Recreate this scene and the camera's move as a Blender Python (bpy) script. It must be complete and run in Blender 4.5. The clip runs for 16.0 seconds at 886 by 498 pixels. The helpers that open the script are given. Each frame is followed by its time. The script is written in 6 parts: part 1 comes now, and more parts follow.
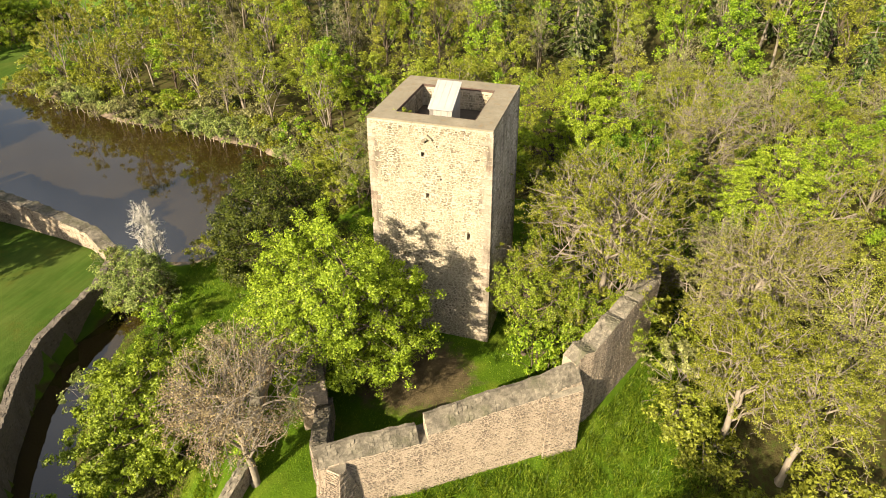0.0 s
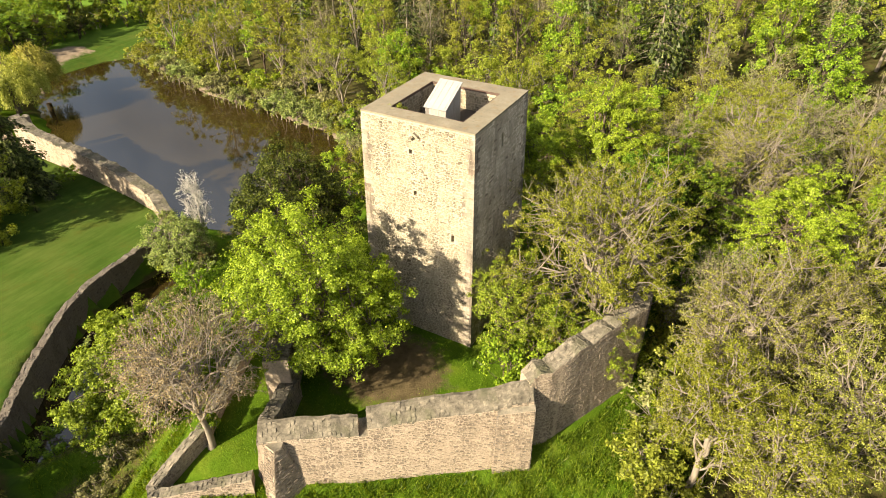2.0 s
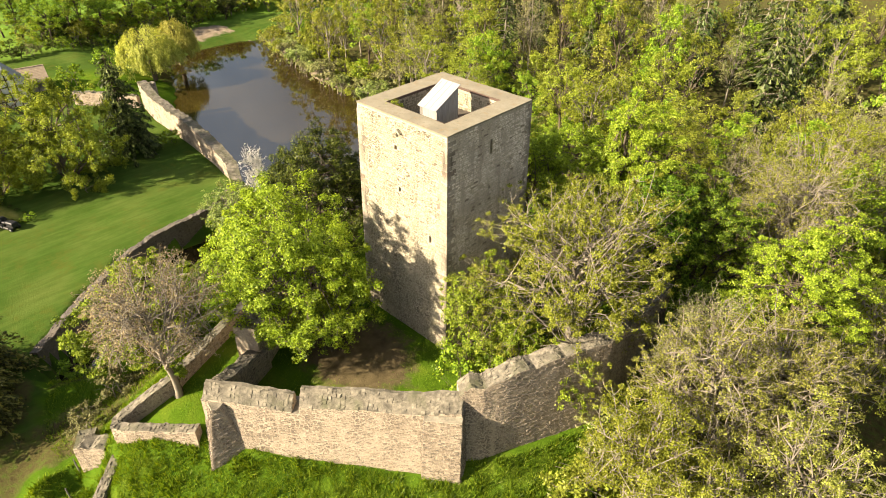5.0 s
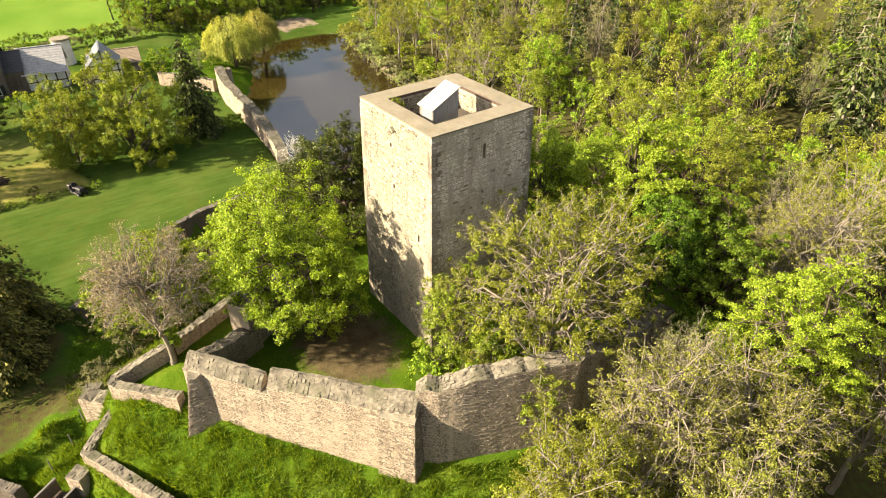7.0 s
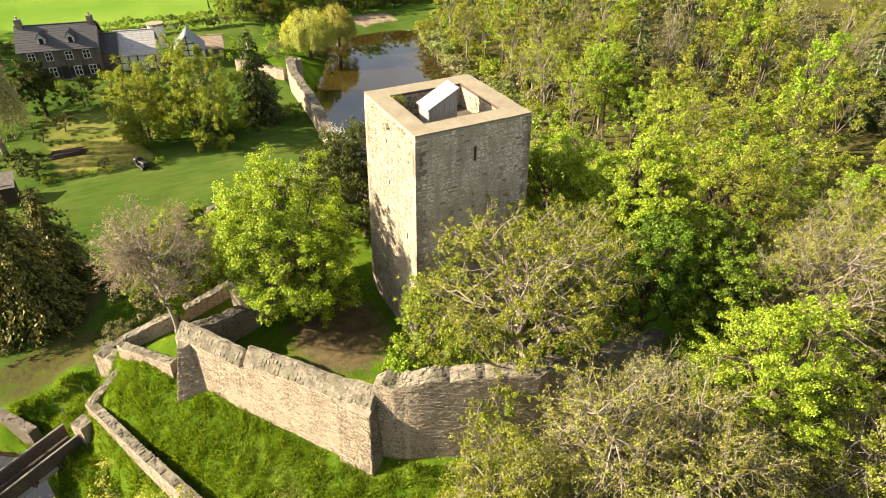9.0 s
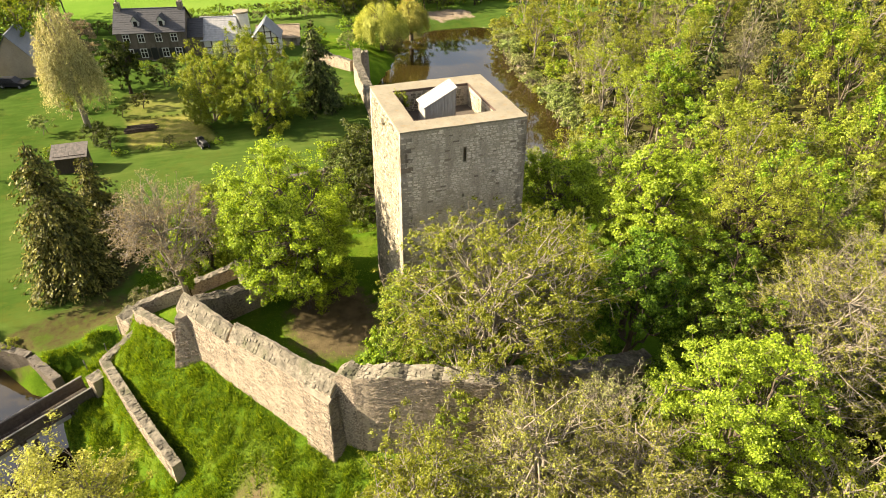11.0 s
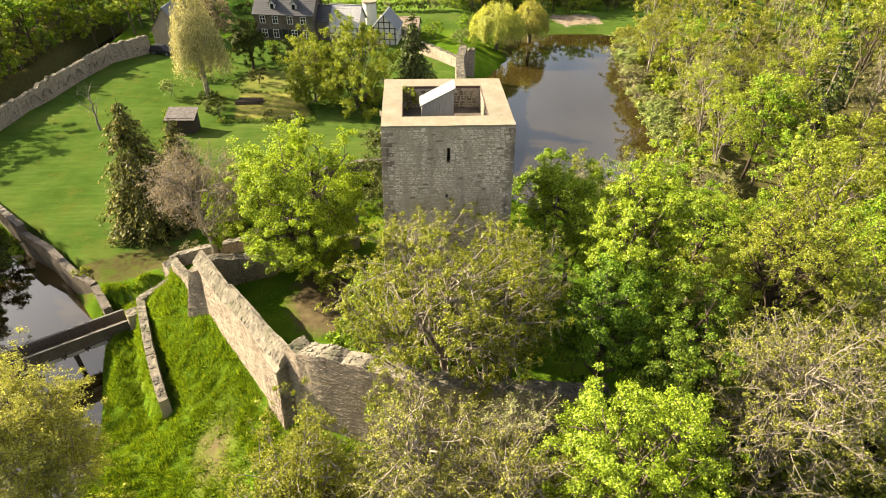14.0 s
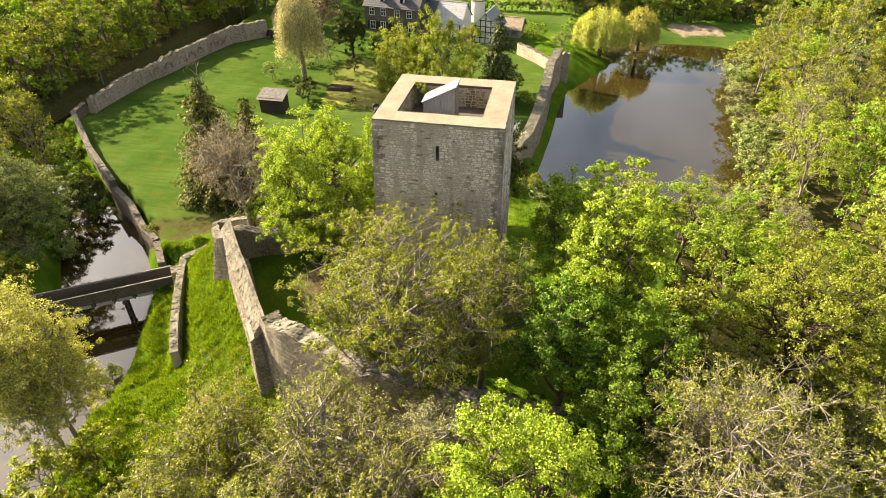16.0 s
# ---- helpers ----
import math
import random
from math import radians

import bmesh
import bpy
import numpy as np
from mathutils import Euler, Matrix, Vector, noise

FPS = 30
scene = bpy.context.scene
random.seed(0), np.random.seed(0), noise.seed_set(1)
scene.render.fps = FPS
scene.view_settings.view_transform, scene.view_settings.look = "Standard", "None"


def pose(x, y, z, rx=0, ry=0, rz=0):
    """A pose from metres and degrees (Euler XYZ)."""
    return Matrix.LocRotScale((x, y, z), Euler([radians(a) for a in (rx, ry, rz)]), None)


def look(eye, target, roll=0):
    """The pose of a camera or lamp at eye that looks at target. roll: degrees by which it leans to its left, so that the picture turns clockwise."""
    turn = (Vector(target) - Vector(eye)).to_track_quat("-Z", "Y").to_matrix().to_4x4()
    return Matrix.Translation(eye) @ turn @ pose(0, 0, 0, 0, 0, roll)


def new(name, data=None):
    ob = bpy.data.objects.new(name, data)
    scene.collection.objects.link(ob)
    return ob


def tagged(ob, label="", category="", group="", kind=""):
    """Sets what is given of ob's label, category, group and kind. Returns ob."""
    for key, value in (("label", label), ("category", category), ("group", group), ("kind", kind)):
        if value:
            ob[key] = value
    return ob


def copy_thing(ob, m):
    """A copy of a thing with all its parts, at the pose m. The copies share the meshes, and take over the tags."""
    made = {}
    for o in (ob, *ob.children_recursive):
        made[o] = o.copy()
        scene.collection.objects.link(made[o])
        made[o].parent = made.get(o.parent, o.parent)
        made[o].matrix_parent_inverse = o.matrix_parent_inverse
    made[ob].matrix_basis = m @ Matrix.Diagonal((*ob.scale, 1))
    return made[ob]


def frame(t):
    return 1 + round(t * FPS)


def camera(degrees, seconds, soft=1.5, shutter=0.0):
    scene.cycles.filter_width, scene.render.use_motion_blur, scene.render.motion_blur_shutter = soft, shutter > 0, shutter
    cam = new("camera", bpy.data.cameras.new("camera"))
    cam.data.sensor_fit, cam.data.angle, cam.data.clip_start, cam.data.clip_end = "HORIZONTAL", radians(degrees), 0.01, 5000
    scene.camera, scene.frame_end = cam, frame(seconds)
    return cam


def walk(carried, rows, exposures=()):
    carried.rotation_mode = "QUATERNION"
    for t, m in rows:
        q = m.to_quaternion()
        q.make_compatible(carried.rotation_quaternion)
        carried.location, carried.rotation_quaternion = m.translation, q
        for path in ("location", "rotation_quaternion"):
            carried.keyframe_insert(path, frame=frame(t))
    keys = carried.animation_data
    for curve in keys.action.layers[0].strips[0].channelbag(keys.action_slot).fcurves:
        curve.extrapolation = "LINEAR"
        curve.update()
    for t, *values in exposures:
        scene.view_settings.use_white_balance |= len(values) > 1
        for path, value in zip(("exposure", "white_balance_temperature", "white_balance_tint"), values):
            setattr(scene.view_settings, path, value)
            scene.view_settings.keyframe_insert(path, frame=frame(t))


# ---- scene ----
cam = camera(73.2, 16.0, soft=1.0)
PATH = [
    (0, (0.075, -0.011, 26.28), (-0.417, 1.561, 25.145), -0.5),
    (0.5, (1.69, 0.586, 26.289), (1.117, 2.129, 25.153), -0.4),
    (1, (3.235, 1.291, 26.31), (2.585, 2.8, 25.17), -0.3),
    (1.5, (4.672, 2.034, 26.32), (3.946, 3.508, 25.179), -0.3),
    (2, (6.023, 2.819, 26.351), (5.229, 4.254, 25.206), -0.2),
    (2.5, (7.269, 3.587, 26.366), (6.411, 4.984, 25.221), -0.2),
    (3, (8.466, 4.361, 26.385), (7.547, 5.72, 25.24), -0.1),
    (3.5, (9.594, 5.164, 26.369), (8.619, 6.483, 25.225), -0.0),
    (4, (10.606, 5.959, 26.284), (9.578, 7.241, 25.143), -0.0),
    (4.2, (11.016, 6.299, 26.266), (9.966, 7.564, 25.128), 0.1),
    (6.3, (15.046, 10.262, 26.221), (13.796, 11.329, 25.08), 0.2),
    (6.5, (15.348, 10.656, 26.225), (14.078, 11.702, 25.087), 0.3),
    (7, (16.152, 11.72, 26.27), (14.841, 12.711, 25.131), 0.4),
    (7.5, (16.958, 12.879, 26.281), (15.606, 13.812, 25.141), 0.4),
    (8, (17.646, 13.982, 26.309), (16.258, 14.859, 25.167), 0.4),
    (8.5, (18.344, 15.073, 26.337), (16.922, 15.893, 25.194), 0.4),
    (9, (18.998, 16.178, 26.345), (17.543, 16.94, 25.203), 0.4),
    (11.3, (21.221, 21.851, 26.42), (19.654, 22.323, 25.27), 0.2),
    (11.5, (21.415, 22.371, 26.418), (19.84, 22.817, 25.269), 0.2),
    (12, (21.752, 23.612, 26.437), (20.161, 23.994, 25.287), 0.2),
    (12.5, (22.038, 24.879, 26.434), (20.432, 25.195, 25.284), 0.4),
    (13, (22.269, 26.238, 26.479), (20.653, 26.483, 25.327), 0.4),
    (13.5, (22.482, 27.652, 26.527), (20.857, 27.825, 25.374), 0.5),
    (14, (22.615, 29.238, 26.534), (20.984, 29.329, 25.38), 0.6),
    (14.5, (22.674, 31.031, 26.485), (21.042, 31.03, 25.329), 0.5),
    (15, (22.621, 32.932, 26.515), (20.992, 32.834, 25.359), 0.7),
    (15.5, (22.492, 34.717, 26.516), (20.873, 34.526, 25.358), 0.5),
    (16, (22.155, 36.408, 26.513), (20.55, 36.121, 25.355), 0.4),
]
walk(cam, [(t, look(eye, target, roll)) for t, eye, target, roll in PATH], [(0, 1.48), (4, 1.74), (9, 1.97), (13, 2.13), (16, 2.2)])

# ---- light ----
SUN_AZ, SUN_EL = (-0.38, -0.925), 29.0
sun = new("sun", bpy.data.lights.new("sun", "SUN"))
sun.data.energy, sun.data.angle, sun.data.color = 6.4, radians(0.6), (1.0, 0.84, 0.60)
e = radians(SUN_EL)
sun.matrix_world = look((SUN_AZ[0] * 200, SUN_AZ[1] * 200, 200 * math.tan(e)), (0, 0, 0))
world = bpy.data.worlds.new("world")
scene.world = world
world.use_nodes = True
wt = world.node_tree
wt.nodes.clear()
sky = wt.nodes.new("ShaderNodeTexSky")
sky.sky_type, sky.sun_disc = "NISHITA", False
sky.sun_elevation, sky.sun_rotation = e, math.atan2(SUN_AZ[0], SUN_AZ[1])
sky.air_density, sky.dust_density = 1.0, 4.0
bg = wt.nodes.new("ShaderNodeBackground")
bg.inputs["Strength"].default_value = 0.045
wo = wt.nodes.new("ShaderNodeOutputWorld")
# broken cloud over the clear sky
wc = wt.nodes.new("ShaderNodeTexCoord")
wn = wt.nodes.new("ShaderNodeTexNoise")
wn.inputs["Scale"].default_value, wn.inputs["Detail"].default_value = 2.2, 6.0
wr = wt.nodes.new("ShaderNodeValToRGB")
wr.color_ramp.elements[0].position, wr.color_ramp.elements[1].position = 0.36, 0.74
wm = wt.nodes.new("ShaderNodeMixRGB")
wm.blend_type = "ADD"
wm.inputs[2].default_value = (7.9, 7.6, 7.2, 1)
wt.links.new(wc.outputs["Generated"], wn.inputs["Vector"])
wt.links.new(wn.outputs["Fac"], wr.inputs["Fac"])
wt.links.new(wr.outputs["Color"], wm.inputs[0])
wt.links.new(sky.outputs["Color"], wm.inputs[1])
wt.links.new(wm.outputs["Color"], bg.inputs["Color"])
wt.links.new(bg.outputs["Background"], wo.inputs["Surface"])


# ---- materials ----
class Mat:
    """A node material, written down node by node."""

    def __init__(self, name):
        self.m = bpy.data.materials.new(name)
        self.m.use_nodes = True
        self.t = self.m.node_tree
        self.t.nodes.clear()
        self.out = self.t.nodes.new("ShaderNodeOutputMaterial")
        self.coord = self.add("ShaderNodeTexCoord").outputs["Object"]

    def add(self, kind, **values):
        n = self.t.nodes.new(kind)
        for k, v in values.items():
            self.put(n.inputs[k.replace("_", " ")], v)
        return n

    def put(self, socket, v):
        if isinstance(v, bpy.types.NodeSocket):
            self.t.links.new(v, socket)
        elif isinstance(v, tuple) and len(v) == 3 and socket.type == "RGBA":
            socket.default_value = (*v, 1)
        else:
            socket.default_value = v

    def noise(self, scale, detail=4.0, rough=0.55, vector=None):
        return self.add("ShaderNodeTexNoise", Vector=vector or self.coord, Scale=scale, Detail=detail, Roughness=rough).outputs["Fac"]

    def stretched(self, sx, sy, sz):
        n = self.add("ShaderNodeMapping", Vector=self.coord)
        n.inputs["Scale"].default_value = (sx, sy, sz)
        return n.outputs["Vector"]

    def ramp(self, fac, *stops):
        n = self.add("ShaderNodeValToRGB", Fac=fac)
        els = n.color_ramp.elements
        while len(els) < len(stops):
            els.new(0.5)
        for el, (p, c) in zip(els, stops):
            el.position, el.color = p, (*c, 1) if len(c) == 3 else c
        return n.outputs["Color"]

    def grey(self, fac, a, b):
        return self.ramp(fac, (a, (0, 0, 0)), (b, (1, 1, 1)))

    def mix(self, fac, a, b, how="MIX"):
        n = self.t.nodes.new("ShaderNodeMixRGB")
        n.blend_type = how
        for s, v in zip(n.inputs, (fac, a, b)):
            self.put(s, v)
        return n.outputs["Color"]

    def sums(self, how, a, b):
        n = self.t.nodes.new("ShaderNodeMath")
        n.operation = how
        self.put(n.inputs[0], a)
        self.put(n.inputs[1], b)
        return n.outputs["Value"]

    def shade(self, colour, fac_value, sat=1.0, hue=0.5):
        return self.add("ShaderNodeHueSaturation", Color=colour, Value=fac_value, Saturation=sat, Hue=hue).outputs["Color"]

    def island(self):
        return self.add("ShaderNodeNewGeometry").outputs["Random Per Island"]

    def up(self):
        n = self.add("ShaderNodeSeparateXYZ", Vector=self.add("ShaderNodeNewGeometry").outputs["Normal"])
        return n.outputs["Z"]

    def lot(self):
        return self.add("ShaderNodeObjectInfo").outputs["Random"]

    def attr(self, name):
        n = self.add("ShaderNodeAttribute")
        n.attribute_name = name
        return n.outputs["Fac"]

    def bump(self, height, strength=0.5, distance=0.02):
        return self.add("ShaderNodeBump", Height=height, Strength=strength, Distance=distance).outputs["Normal"]

    def finish(self, colour, rough=0.9, normal=None, metal=0.0, spec=0.3):
        b = self.add("ShaderNodeBsdfPrincipled", Base_Color=colour, Roughness=rough, Metallic=metal)
        b.inputs["Specular IOR Level"].default_value = spec
        if normal:
            self.t.links.new(normal, b.inputs["Normal"])
        self.t.links.new(b.outputs["BSDF"], self.out.inputs["Surface"])
        return self.m


def k_dark(c):
    return tuple(v * 0.7 for v in c)


def stone_mat(name, a, b, c, lichen=0.5, dirt=(0.055, 0.044, 0.033), streak=0.3):
    """Rubble stone: each block of its own tone, stained, with grey lichen on what faces up."""
    k = Mat(name)
    tone = k.sums("MODULO", k.sums("ADD", k.island(), k.lot()), 1.0)
    col = k.ramp(tone, (0.0, a), (0.7, b), (0.92, b), (0.965, c), (1.0, k_dark(c)))
    col = k.mix(k.grey(k.noise(0.55, 5), 0.42, 0.72), col, k.mix(0.6, col, dirt))
    col = k.mix(k.grey(k.noise(1.2, 6, 0.65, k.stretched(1.7, 1.7, streak)), 0.5, 0.62), col, k.mix(0.62, col, dirt))
    col = k.mix(k.grey(k.noise(6, 6, 0.75), 0.36, 0.6), k.mix(0.38, col, dirt), col)
    top = k.sums("MULTIPLY", k.grey(k.up(), 0.3, 0.7), k.grey(k.noise(2.4, 6, 0.7), 0.22, 0.5))
    col = k.mix(k.sums("MULTIPLY", top, lichen), col, k.ramp(k.noise(7, 5, 0.7), (0.35, (0.0605, 0.0539, 0.0468)), (0.65, (0.138, 0.124, 0.105))))
    return k.finish(col, 0.95, k.bump(k.noise(22, 5, 0.7), 0.7, 0.03), spec=0.15)


def mortar_mat(name, a, b):
    k = Mat(name)
    col = k.ramp(k.noise(0.8, 6), (0.3, a), (0.7, b))
    col = k.mix(k.grey(k.noise(9, 5, 0.7), 0.45, 0.72), col, k.mix(0.55, col, (0.0495, 0.0385, 0.0275)))
    return k.finish(col, 0.95, k.bump(k.noise(16, 6, 0.75), 0.9, 0.05), spec=0.1)


def leaf_mat(name, dark, mid, light, glow=0.45, swing=0.08):
    """Leaves: light passes through them; each leaf and each tree has its own tone."""
    k = Mat(name)
    col = k.ramp(k.island(), (0.0, k_dark(dark)), (0.2, dark), (0.55, mid), (1.0, light))
    lot = k.lot()
    hue = k.sums("ADD", k.sums("MULTIPLY", lot, swing * 0.35), 0.5 - swing * 0.175)
    val = k.sums("ADD", k.sums("MULTIPLY", lot, swing * 3), 1 - swing * 1.5)
    col = k.mix(1.0, k.shade(col, val, 1.0, hue), (0.95, 1.02, 0.92), "MULTIPLY")
    d = k.add("ShaderNodeBsdfDiffuse", Color=k.shade(col, 1.12))
    t = k.add("ShaderNodeBsdfTranslucent", Color=k.mix(0.6, col, k.shade(col, 1.5, 1.1, 0.485)))
    g = k.add("ShaderNodeBsdfGlossy", Color=(0.9, 0.9, 0.8), Roughness=0.45)
    m1 = k.add("ShaderNodeMixShader", Fac=glow)
    k.t.links.new(d.outputs[0], m1.inputs[1])
    k.t.links.new(t.outputs[0], m1.inputs[2])
    m2 = k.add("ShaderNodeMixShader", Fac=0.012)
    k.t.links.new(m1.outputs[0], m2.inputs[1])
    k.t.links.new(g.outputs[0], m2.inputs[2])
    k.t.links.new(m2.outputs[0], k.out.inputs["Surface"])
    return k.m


def bark_mat(name, a, b):
    k = Mat(name)
    col = k.ramp(k.noise(3, 5, 0.6, k.stretched(3, 3, 0.6)), (0.3, a), (0.7, b))
    return k.finish(col, 0.9, k.bump(k.noise(12, 4, 0.6, k.stretched(3, 3, 0.5)), 0.6, 0.02))


def plain_mat(name, a, b, scale=3.0, rough=0.7, bump=0.3, metal=0.0, stretch=(1, 1, 1)):
    k = Mat(name)
    v = k.stretched(*stretch)
    col = k.ramp(k.noise(scale, 6, 0.6, v), (0.3, a), (0.7, b))
    col = k.mix(k.sums("MULTIPLY", k.lot(), 0.35), col, k.mix(0.5, col, b))
    return k.finish(col, rough, k.bump(k.noise(scale * 6, 4, 0.6, v), bump, 0.01), metal)


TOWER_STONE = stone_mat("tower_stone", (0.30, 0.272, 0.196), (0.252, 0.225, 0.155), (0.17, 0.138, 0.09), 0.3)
# rougher rubble, its colour raised to brighten the keep's shaded faces
ROUGH_STONE_SHADE_LIFT = stone_mat("rough_tower_stone_shade_lift", (0.68, 0.595, 0.49), (0.56, 0.48, 0.385), (0.2, 0.16, 0.125), 0.3, (0.17, 0.14, 0.11))
BRIDGE_WOOD = plain_mat("grey_bridge_timber", (0.046, 0.036, 0.028), (0.095, 0.077, 0.06), 4, 0.85, 0.5, 0, (1.5, 1.5, 1.5))
TOWER_MORTAR = mortar_mat("tower_mortar", (0.37, 0.325, 0.25), (0.31, 0.265, 0.2))
WALL_STONE = stone_mat("wall_stone", (0.36, 0.297, 0.226), (0.302, 0.246, 0.182), (0.2, 0.152, 0.108), 1.0, (0.075, 0.056, 0.042), 0.12)
WALL_MORTAR = mortar_mat("wall_mortar", (0.36, 0.298, 0.228), (0.29, 0.238, 0.178))
k = Mat("wall_head_rubble")
col = k.ramp(k.noise(2.2, 7, 0.72), (0.30, (0.048, 0.042, 0.0327)), (0.46, (0.113, 0.102, 0.0798)), (0.58, (0.172, 0.152, 0.118)), (0.74, (0.247, 0.22, 0.17)))
col = k.mix(k.grey(k.sums("MODULO", k.sums("ADD", k.island(), k.lot()), 1.0), 0.7, 1.0), col, k.mix(0.5, col, (0.048, 0.0407, 0.0314)))
col = k.mix(k.grey(k.noise(0.7, 5), 0.5, 0.72), col, (0.0686, 0.0711, 0.0392))
HEAD_STONE = k.finish(col, 0.95, k.bump(k.noise(20, 5, 0.7), 0.8, 0.03), spec=0.12)
GREY_STONE = stone_mat("grey_stone", (0.165, 0.143, 0.116), (0.132, 0.11, 0.088), (0.0935, 0.077, 0.0605), 0.6)
GREY_MORTAR = mortar_mat("grey_mortar", (0.149, 0.127, 0.099), (0.099, 0.0825, 0.066))
QUOIN = stone_mat("quoin_stone", (0.33, 0.292, 0.237), (0.297, 0.253, 0.198), (0.24, 0.19, 0.145), 0.2)
k = Mat("cap_render")
col = k.ramp(k.noise(0.9, 6, 0.65), (0.3, (0.143, 0.126, 0.0927)), (0.5, (0.176, 0.155, 0.112)), (0.72, (0.21, 0.188, 0.143)))
col = k.mix(k.grey(k.noise(2.3, 5, 0.7), 0.55, 0.75), col, (0.176, 0.121, 0.058))
col = k.mix(k.grey(k.noise(5.5, 6, 0.75), 0.55, 0.8), col, (0.0927, 0.0798, 0.058))
CAP = k.finish(col, 0.95, k.bump(k.noise(14, 5, 0.7), 0.6, 0.02), spec=0.15)
RIM = plain_mat("rusty_flashing", (0.055, 0.033, 0.0248), (0.0825, 0.055, 0.0413), 6, 0.7)
GRAVEL = plain_mat("dark_roof_felt", (0.0385, 0.033, 0.0275), (0.0825, 0.066, 0.0495), 1.3, 0.95, 0.6)
ZINC = plain_mat("weathered_sheet_roof", (0.196, 0.196, 0.196), (0.252, 0.248, 0.239), 2.0, 0.55, 0.2)
PALE_WOOD = plain_mat("bleached_boards", (0.187, 0.176, 0.154), (0.286, 0.275, 0.248), 4, 0.85, 0.4, 0, (4, 4, 0.4))
OLD_WOOD = plain_mat("grey_weathered_boards", (0.0825, 0.0743, 0.066), (0.165, 0.151, 0.138), 4, 0.85, 0.5, 0, (4, 4, 0.4))
DARK_WOOD = plain_mat("dark_boards", (0.0275, 0.0193, 0.0138), (0.055, 0.0385, 0.0275), 4, 0.85, 0.5, 0, (4, 4, 0.4))
SLATE = plain_mat("slate", (0.0248, 0.0248, 0.0275), (0.0495, 0.0495, 0.055), 3.5, 0.55, 0.5)
PALE_SLATE = plain_mat("pale_slate", (0.088, 0.0935, 0.105), (0.143, 0.149, 0.16), 3.5, 0.5, 0.5)
LICHEN_SLATE = plain_mat("lichened_pale_slate", (0.19, 0.19, 0.195), (0.32, 0.315, 0.31), 2.5, 0.7, 0.5)
BEIGE_TILE = plain_mat("faded_beige_tile", (0.17, 0.13, 0.09), (0.26, 0.205, 0.145), 3.0, 0.8, 0.4)
WHITE = plain_mat("white_paint", (0.49, 0.476, 0.441), (0.56, 0.546, 0.518), 2.0, 0.7, 0.1)
SHED_TILE = plain_mat("weathered_shed_tile", (0.035, 0.032, 0.03), (0.105, 0.088, 0.078), 3.0, 0.7, 0.5)
DARK = plain_mat("dark_void", (0.0066, 0.00605, 0.0055), (0.011, 0.0099, 0.00825), 2.0, 0.9, 0.1)
BLACK = plain_mat("black_machine", (0.011, 0.011, 0.0121), (0.022, 0.022, 0.0248), 5, 0.4, 0.1)
IRON = plain_mat("dark_iron", (0.0275, 0.0275, 0.0275), (0.0495, 0.044, 0.0385), 8, 0.5, 0.2, 0.6)
BARK = bark_mat("bark", (0.055, 0.0413, 0.0275), (0.11, 0.088, 0.0605))
PALE_BARK = bark_mat("pale_bark", (0.132, 0.11, 0.0825), (0.209, 0.182, 0.143))
WHITE_BARK = bark_mat("silvery_bark", (0.3, 0.28, 0.25), (0.46, 0.44, 0.40))
DARK_BARK = bark_mat("dark_bark", (0.0275, 0.0193, 0.0138), (0.0605, 0.0413, 0.0275))
LIME_LEAF = leaf_mat("fresh_lime_leaf", (0.104, 0.144, 0.01), (0.222, 0.286, 0.021), (0.36, 0.418, 0.046), 0.46, 0.03)
SOFT_LEAF = leaf_mat("soft_maple_leaf", (0.08, 0.11, 0.008), (0.165, 0.218, 0.018), (0.275, 0.325, 0.04), 0.34, 0.05)
FRESH_LEAF = leaf_mat("fresh_green_leaf", (0.068, 0.108, 0.007), (0.145, 0.208, 0.0125), (0.248, 0.30, 0.026), 0.32, 0.07)
DEEP_LEAF = leaf_mat("deep_green_leaf", (0.04, 0.07, 0.006), (0.092, 0.146, 0.01), (0.175, 0.228, 0.02), 0.3, 0.05)
YELLOW_LEAF = leaf_mat("yellow_green_leaf", (0.112, 0.128, 0.012), (0.196, 0.22, 0.022), (0.28, 0.305, 0.043), 0.42, 0.04)
OLIVE_LEAF = leaf_mat("olive_bud_leaf", (0.09, 0.095, 0.011), (0.18, 0.188, 0.022), (0.272, 0.28, 0.043), 0.40, 0.04)
ALDER_LEAF = leaf_mat("pale_alder_bud", (0.19, 0.185, 0.034), (0.32, 0.31, 0.06), (0.45, 0.43, 0.11), 0.52, 0.04)
OAK_LEAF = leaf_mat("oak_spring_leaf", (0.088, 0.094, 0.009), (0.17, 0.176, 0.017), (0.248, 0.252, 0.038), 0.42, 0.04)
BUD_LEAF = leaf_mat("grey_olive_bud", (0.09, 0.09, 0.016), (0.184, 0.18, 0.032), (0.295, 0.287, 0.066), 0.40, 0.05)
CATKIN_LEAF = leaf_mat("ochre_catkins", (0.2, 0.178, 0.07), (0.3, 0.265, 0.11), (0.40, 0.355, 0.165), 0.35)
PINE_LEAF = leaf_mat("dark_green_needles", (0.018, 0.028, 0.007), (0.045, 0.062, 0.016), (0.095, 0.115, 0.03), 0.15, 0.08)
BROWN_LEAF = leaf_mat("brown_bud_leaf", (0.09, 0.087, 0.036), (0.162, 0.153, 0.06), (0.252, 0.234, 0.102), 0.24, 0.07)
PINK_LEAF = leaf_mat("faded_blossom", (0.14, 0.1, 0.06), (0.22, 0.165, 0.098), (0.30, 0.24, 0.135), 0.25, 0.05)
WHITE_LEAF = leaf_mat("pale_catkins", (0.294, 0.266, 0.217), (0.406, 0.378, 0.322), (0.49, 0.462, 0.406), 0.35)
